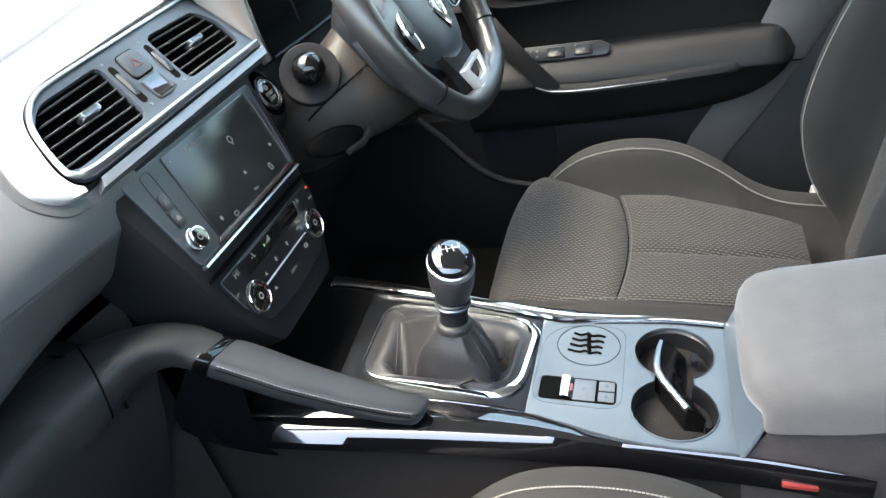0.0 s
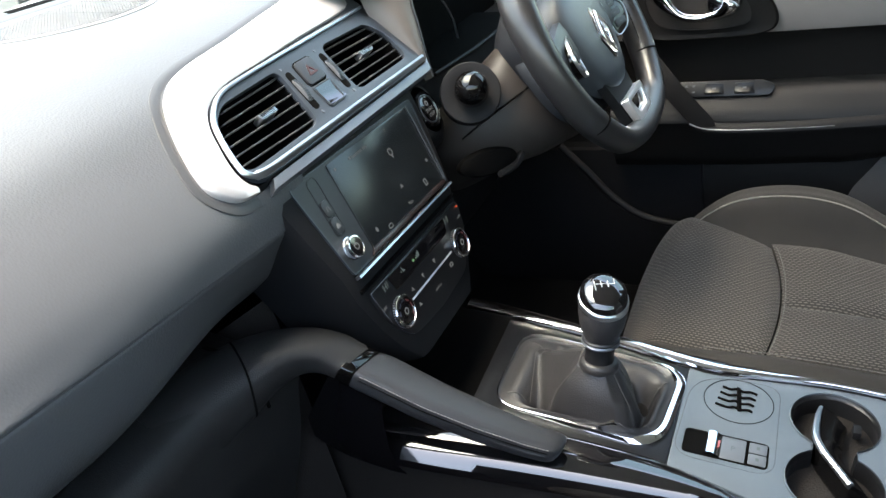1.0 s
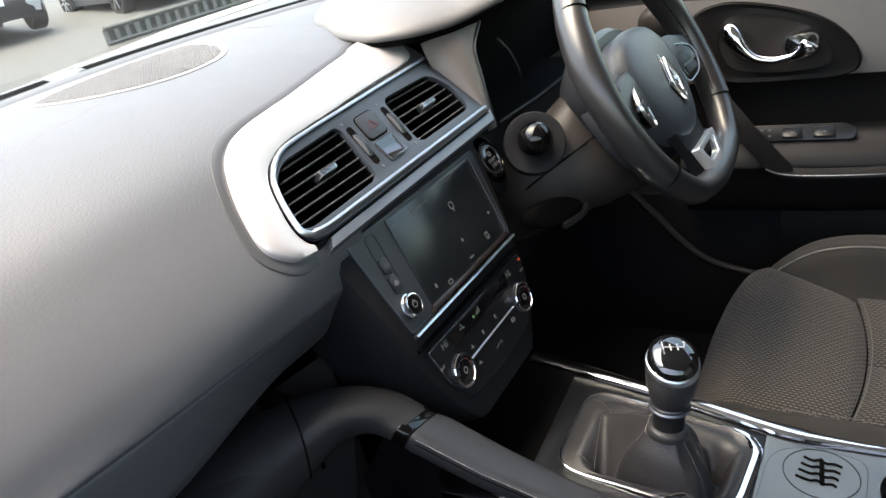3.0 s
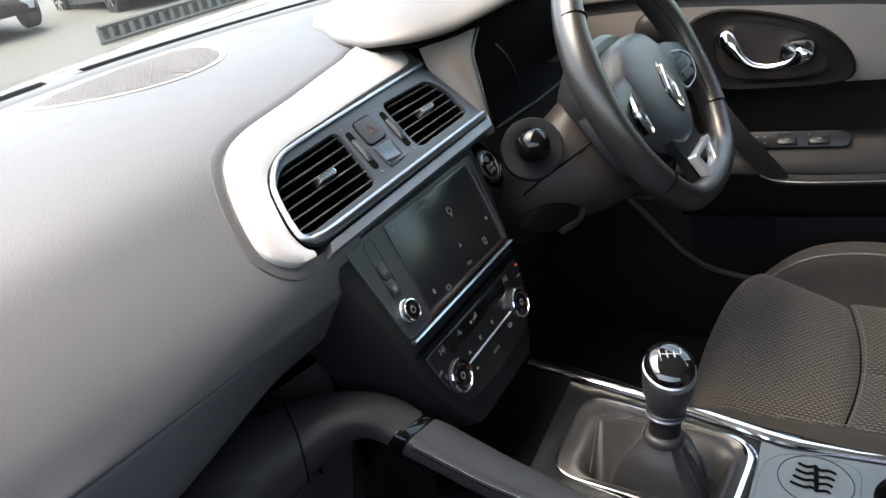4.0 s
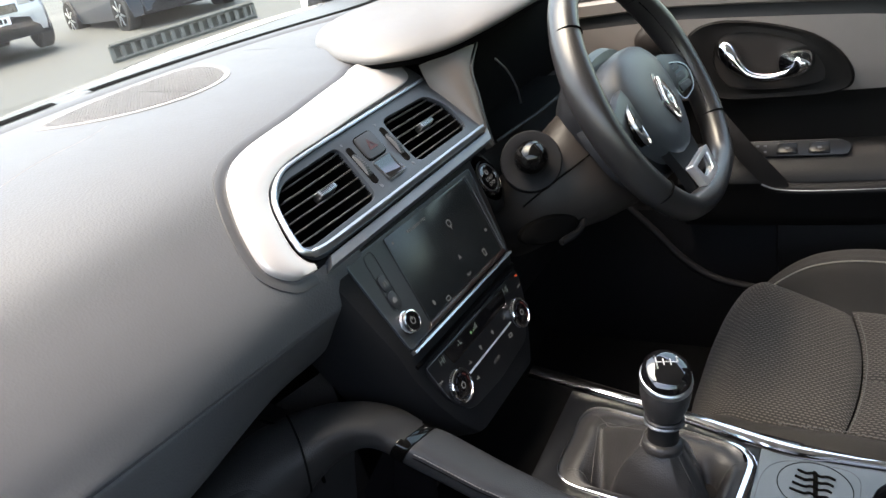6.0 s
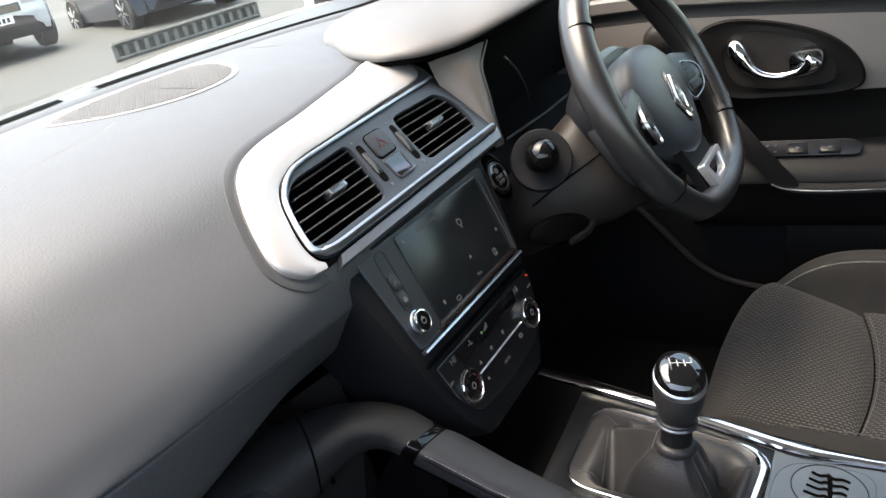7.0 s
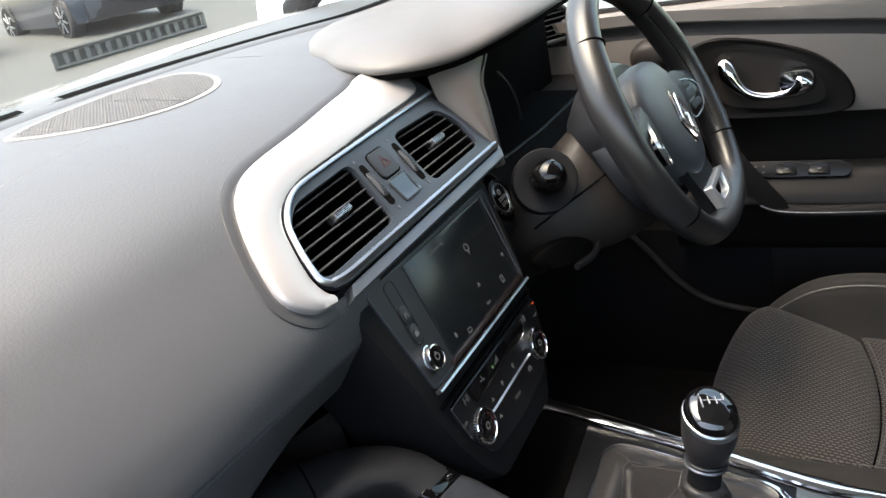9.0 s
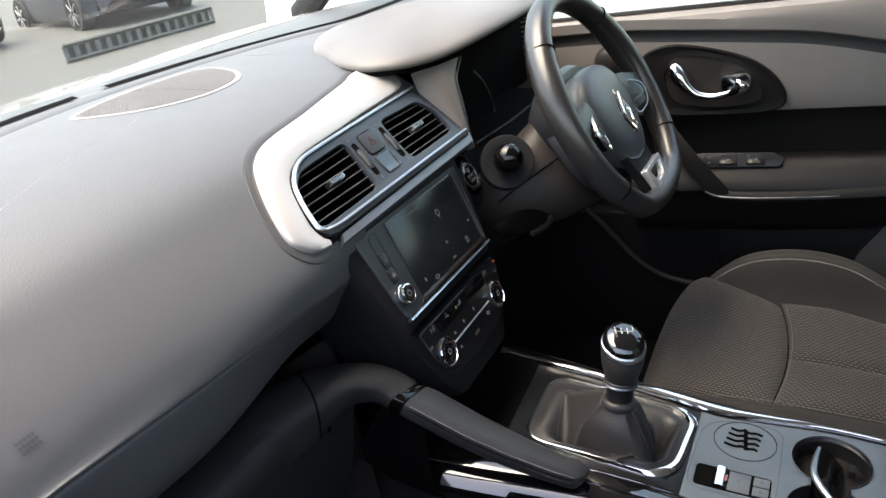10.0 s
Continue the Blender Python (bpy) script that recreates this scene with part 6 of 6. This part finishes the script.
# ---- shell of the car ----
# footwell surfaces carry their shade as near-black colour
tagged(part("firewall", loft([[(x, y, z) for y, z in ((0.46, 0.92), (0.60, 0.75), (0.66, 0.50), (0.52, 0.31))] for x in (-0.12, 0.12, 0.3, 0.5, 0.76)]), CARPET), "carpeted footwell wall, shade put in its colour", "wall", kind="structure")
tagged(part("kick_panel", box(0.735, 0.75, 0.05, 0.70, 0.30, 0.60), DARK), "footwell side panel, shade put in its colour", "wall", kind="structure")
tagged(part("floor", box(-0.85, 0.85, -2.2, 1.0, 0.26, 0.3), CARPET), "carpeted car floor, shade put in its colour", "floor", kind="structure")
tagged(part("ceiling", loft([[(x, y, 1.60 - 0.10 * (x / 0.7) ** 4 - 0.06 * max(0, y) / 0.2) for x in [-0.68 + 1.36 * k / 16 for k in range(17)]] for y in (-2.2, -1.5, -0.8, -0.2, 0.1, 0.2)]), HEADLINER), "pale grey cloth roof lining", "ceiling", kind="structure")
tagged(part("roof", loft([[(x, y, 1.64 - 0.10 * (x / 0.7) ** 4 - 0.06 * max(0, y) / 0.2) for x in [-0.70 + 1.40 * k / 16 for k in range(17)]] for y in (-2.3, -1.5, -0.8, -0.2, 0.1, 0.22)]), WHITE_PAINT), "white car roof", "roof", kind="structure")
# added unseen wall in place of the rear window, to limit fill light
tagged(part("wall_rear", box(-0.82, 0.82, -2.25, -2.2, 0.28, 1.60), HEADLINER), "added closed rear wall, out of view", "wall", kind="structure")
tagged(part("wall_right", box(0.79, 0.83, -2.2, 0.95, 0.28, 0.975), WHITE_PAINT), "white car side", "wall", kind="structure")
tagged(part("wall_right_rear", box(0.745, 0.78, -2.2, -0.64, 0.28, 0.98), DOOR_TRIM), "grey rear door trim", "wall", kind="structure")
# added out of view to keep side light off the lower cabin
tagged(part("light_blocker_left", box(-0.84, -0.80, -0.85, 0.95, 0.28, 0.98), DARK), "added dark wall on the passenger side, out of view", "wall", kind="structure")
tagged(part("wall_left_rear", box(-0.83, -0.79, -2.2, -0.85, 0.28, 0.98), DOOR_TRIM), "grey rear door trim", "wall", kind="structure")
for sx, nm in ((1, "window_1"), (-1, "window_2")):
    pane = part(nm, box(min(sx * 0.768, sx * 0.772), max(sx * 0.768, sx * 0.772), -1.70, -0.70, 0.98, 1.50), GLASS)
    pane.visible_shadow = False
    tagged(pane, "clear rear side window", "window", kind="structure")
    tagged(part("pillar_rear_right" if sx > 0 else "pillar_rear_left", box(min(sx * 0.74, sx * 0.78), max(sx * 0.74, sx * 0.78), -2.2, -1.70, 0.98, 1.52), HEADLINER), "pale grey rear pillar trim", "pillar", kind="structure")
tagged(part("bulkhead", box(-0.8, 0.8, 0.93, 0.97, 0.28, 1.045), DARK), "dark bulkhead under the windscreen", "wall", kind="structure")
for sx, nm in ((1, "pillar_right"), (-1, "pillar_left")):
    tagged(part(nm, tube([(sx * 0.80, 0.97, 1.06), (sx * 0.75, 0.62, 1.30), (sx * 0.68, 0.22, 1.54)], 0.04, 10, flat=0.7), DARK), "dark windscreen pillar", "pillar", kind="structure")
screen = thing("windscreen", "clear raked glass windscreen with a black border", "windscreen")
part("pane", loft([[(x * (1 - 0.16 * f), screen_foot(x) * (1 - f) + 0.026 * (1 - f) + (0.21 - 0.03 * x * x) * f, 1.070 + 0.465 * f) for x in [-0.78 + 1.56 * k / 16 for k in range(17)]] for f in [k / 8 for k in range(9)]]), GLASS, screen, "clear curved glass").visible_shadow = False
for x0, x1 in ((-0.78, -0.016), (0.038, 0.78)):
    part("border", loft([[(x, screen_foot(x) + d, z) for d, z in ((0.000, 1.0790), (0.012, 1.0820), (0.024, 1.0800))] for x in [x0 + (x1 - x0) * k / 16 for k in range(17)]]), BLACK, screen, "black printed border")
tagged(part("cowl_panel", loft([[(x, screen_foot(x) + d, z) for d, z in ((0.024, 1.071), (0.05, 1.066), (0.12, 1.045), (0.26, 1.0))] for x in [-0.8 + 1.6 * k / 20 for k in range(21)]]), COWL), "grey plastic scuttle panel", "trim", kind="structure")


def bonnet_z(x, y):
    return 1.055 + 0.026 * x - 0.022 * max(0.0, 1 - max(0.0, x) / 0.4) - 0.14 * max(0, y - 1.05) - 0.3 * max(0, y - 1.6) ** 1.6 - 0.02 * (x / 0.86) ** 8


tagged(part("bonnet", loft([[(x, y - 0.12 * (x / 0.8) ** 2, bonnet_z(x, y)) for y in (0.97, 1.0, 1.04, 1.08, 1.15, 1.25, 1.4, 1.55, 1.65, 1.75, 1.85, 1.95)] for x in [-0.86 + 1.72 * k / 24 for k in range(25)]]), WHITE_PAINT), "white car bonnet beyond the windscreen", "bonnet")
wiper = thing("wiper", "dark grey windscreen wiper lying at the screen foot", "wiper")
part("arm", tube(spline([(0.10, 0.905, 1.040), (0.20, 0.890, 1.049), (0.36, 0.840, 1.056), (0.54, 0.76, 1.062)], 6), 0.006, 8, flat=0.6), COWL, wiper)
part("blade", tube(spline([(0.08, 0.885, 1.044), (0.22, 0.865, 1.052), (0.44, 0.785, 1.060), (0.58, 0.72, 1.066)], 6), 0.005, 8, flat=1.2), COWL, wiper, "grey wiper blade")
part("pivot", lathe([(0.02, 0), (0.02, 0.014), (0.012, 0.018)], 20), COWL, wiper, "", Matrix.Translation((0.10, 0.905, 1.026)))

# ---- outside ----
DIRX, DIRY = 0.66, 0.75


def ground_z(x, y):
    """The yard is level round the car and climbs gently away beyond it."""
    d = x * DIRX + y * DIRY
    return 0.042 * max(0.0, d - 3.0) if d < 60 else 0.042 * 57


xs = [-400, -120, -40, -15, -6, -2, 0, 2, 4, 6, 8, 10, 12, 15, 20, 30, 60, 150, 400]
tagged(part("ground", loft([[(x, y, ground_z(x, y)) for y in xs] for x in xs]), TARMAC), "pale grey tarmac yard", "ground", kind="structure")


def parked_car(name, label, paint, at, yaw, plate=True, low=0.0):
    """A parked hatchback, nose along local -y: shell, glass, lamps, grille, wheels and plate."""
    car = thing(name, label, "car", "parked cars")
    m = Matrix.Translation(at) @ Matrix.Rotation(radians(yaw), 4, "Z")
    sect = [(-2.05, 0.62, 0.42, 0.70), (-2.0, 0.78, 0.30, 0.80), (-1.85, 0.86, 0.24, 0.86), (-1.3, 0.90, 0.22, 0.96), (-0.9, 0.90, 0.22, 1.02), (0.0, 0.90, 0.22, 1.02), (1.0, 0.90, 0.22, 1.04), (1.7, 0.86, 0.26, 1.02), (2.0, 0.76, 0.34, 0.95)]
    part("body", loft([[(w * u, y, z0 + (z1 - z0) * v) for u, v in ((-0.96, 0), (-1, 0.2), (-1.0, 0.6), (-0.95, 0.85), (-0.82, 0.97), (0, 1.03), (0.82, 0.97), (0.95, 0.85), (1.0, 0.6), (1, 0.2), (0.96, 0))] for y, w, z0, z1 in sect], around=True, caps=True), paint, car, "", m)
    part("cabin", loft([[(w * u, y, z) for u in (-1, -0.9, 0, 0.9, 1)] for y, w, z in ((-1.0, 0.80, 1.0), (-0.35, 0.68, 1.42), (0.2, 0.66, 1.50), (1.1, 0.66, 1.47), (1.8, 0.74, 1.05))]), paint, car, "", m)
    part("windscreen", loft([[(w * u, y, z) for u in (-0.86, 0, 0.86)] for y, w, z in ((-0.96, 0.80, 1.06), (-0.40, 0.70, 1.42))]), GLOSS, car, "dark windscreen", m)
    for sx in (-1, 1):
        part("side_window", loft([[(sx * (0.82 - 0.13 * f), y * (1 - 0.25 * f) + 0.12 * f, 1.05 + 0.36 * f) for y in (-0.7, 0.1, 0.9, 1.5)] for f in (0, 1)]), GLOSS, car, "dark side window", m)
        lamp = part("headlamp", loft([[(sx * x, y, z) for z in (0.68, 0.74, 0.80)] for x, y in ((0.45, -2.07), (0.62, -2.05), (0.76, -1.98), (0.86, -1.80))]), LAMP, car, "clear headlamp", m)
        part("bulb", lathe([(0.06, 0), (0.05, 0.02), (0.01, 0.03)], 16), CHROME, lamp, "", m @ Matrix.Translation((sx * 0.66, -2.06, 0.735)) @ Matrix.Rotation(radians(90), 4, "X"))
        part("fog_lamp", lathe([(0.07, 0), (0.07, 0.02), (0.03, 0.03)], 16), CHROME, car, "round fog lamp", m @ Matrix.Translation((sx * 0.62, -2.0, 0.42)) @ Matrix.Rotation(radians(90), 4, "X"))
        for yy in (-1.30, 1.30):
            w = part("wheel", lathe([(0.20, -0.10), (0.30, -0.11), (0.325, -0.08), (0.325, 0.08), (0.30, 0.11), (0.20, 0.10)], 32), TYRE, car, "black tyre", m @ Matrix.Translation((sx * 0.83, yy, 0.325)) @ Matrix.Rotation(radians(90), 4, "Y"))
            part("rim", lathe([(0.21, -0.112), (0.19, -0.09), (0.06, -0.10), (0.05, -0.115), (0.001, -0.115), (0.001, 0.115), (0.05, 0.115), (0.06, 0.10), (0.19, 0.09), (0.21, 0.112)], 24), DARK, w, "", m @ Matrix.Translation((sx * 0.83, yy, 0.325)) @ Matrix.Rotation(radians(90), 4, "Y"))
            for k in range(7):
                part("wheel_spoke", box(0.04, 0.205, -0.016, 0.016, 0.098, 0.122, 0.004), SATIN, w, "", m @ Matrix.Translation((sx * 0.83, yy, 0.325)) @ Matrix.Rotation(radians(90 if sx > 0 else -90), 4, "Y") @ Matrix.Rotation(2 * math.pi * k / 7, 4, "Z"))
    grille = part("grille", box(-0.42, 0.42, -2.075, -2.03, 0.60, 0.72, 0.01), BLACK, car, "black grille", m)
    for k in range(9):
        part("grille_bar", box(-0.40, 0.40, -2.085, -2.074, 0.607 + 0.0125 * k, 0.611 + 0.0125 * k), CHROME, grille, "", m)
    part("lower_bumper", loft([[(0.80 * u, y + 0.12 * abs(u) ** 3, z) for u in (-1, -0.7, -0.3, 0.3, 0.7, 1)] for y, z in ((-2.06, 0.55), (-2.09, 0.50), (-2.10, 0.36), (-2.06, 0.24))]), DARK, car, "black lower bumper", m)
    if plate:
        pl = part("number_plate", box(-0.26, 0.26, -2.118, -2.105, 0.455, 0.565, 0.004), PLATE, car, "white plate with plain dark bars", m)
        for k in range(7):
            part("plate_bar", box(-0.215 + 0.064 * k, -0.175 + 0.064 * k, -2.121, -2.118, 0.478, 0.542), DARK, pl, "", m)
    return car


def at(x, y, dz=0.0):
    return (x, y, ground_z(x, y) + dz)


parked_car("parked_car", "dark blue parked car with a white plate", BLUE_PAINT, at(9.35, 11.5, -0.12), -20)
parked_car("parked_car", "pale silver parked car with black bumper", SILVER_CAR, at(6.9, 13.1), -18)
parked_car("parked_car", "white parked car seen past the driver window", WHITE_PAINT, at(4.3, 1.2), 8)
rail = thing("low_railing", "low dark metal railing on the yard", "railing")
a, b = Vector((5.75, 8.15)), Vector((7.75, 7.60))
for k in range(16):
    p = a.lerp(b, k / 15)
    z = ground_z(p.x, p.y)
    part("upright", box(p.x - 0.03, p.x + 0.03, p.y - 0.012, p.y + 0.012, z, z + 0.20), RAIL, rail)
for h in (0.02, 0.20):
    part("rail", tube([(p.x, p.y, ground_z(p.x, p.y) + h) for p in (a, b)], 0.03, 6), RAIL_DARK, rail)
part("kick_plate", loft([[(p.x, p.y + 0.05, ground_z(p.x, p.y) + h) for h in (0.0, 0.19)] for p in (a, b)]), RAIL_DARK, rail, "dark back plate")
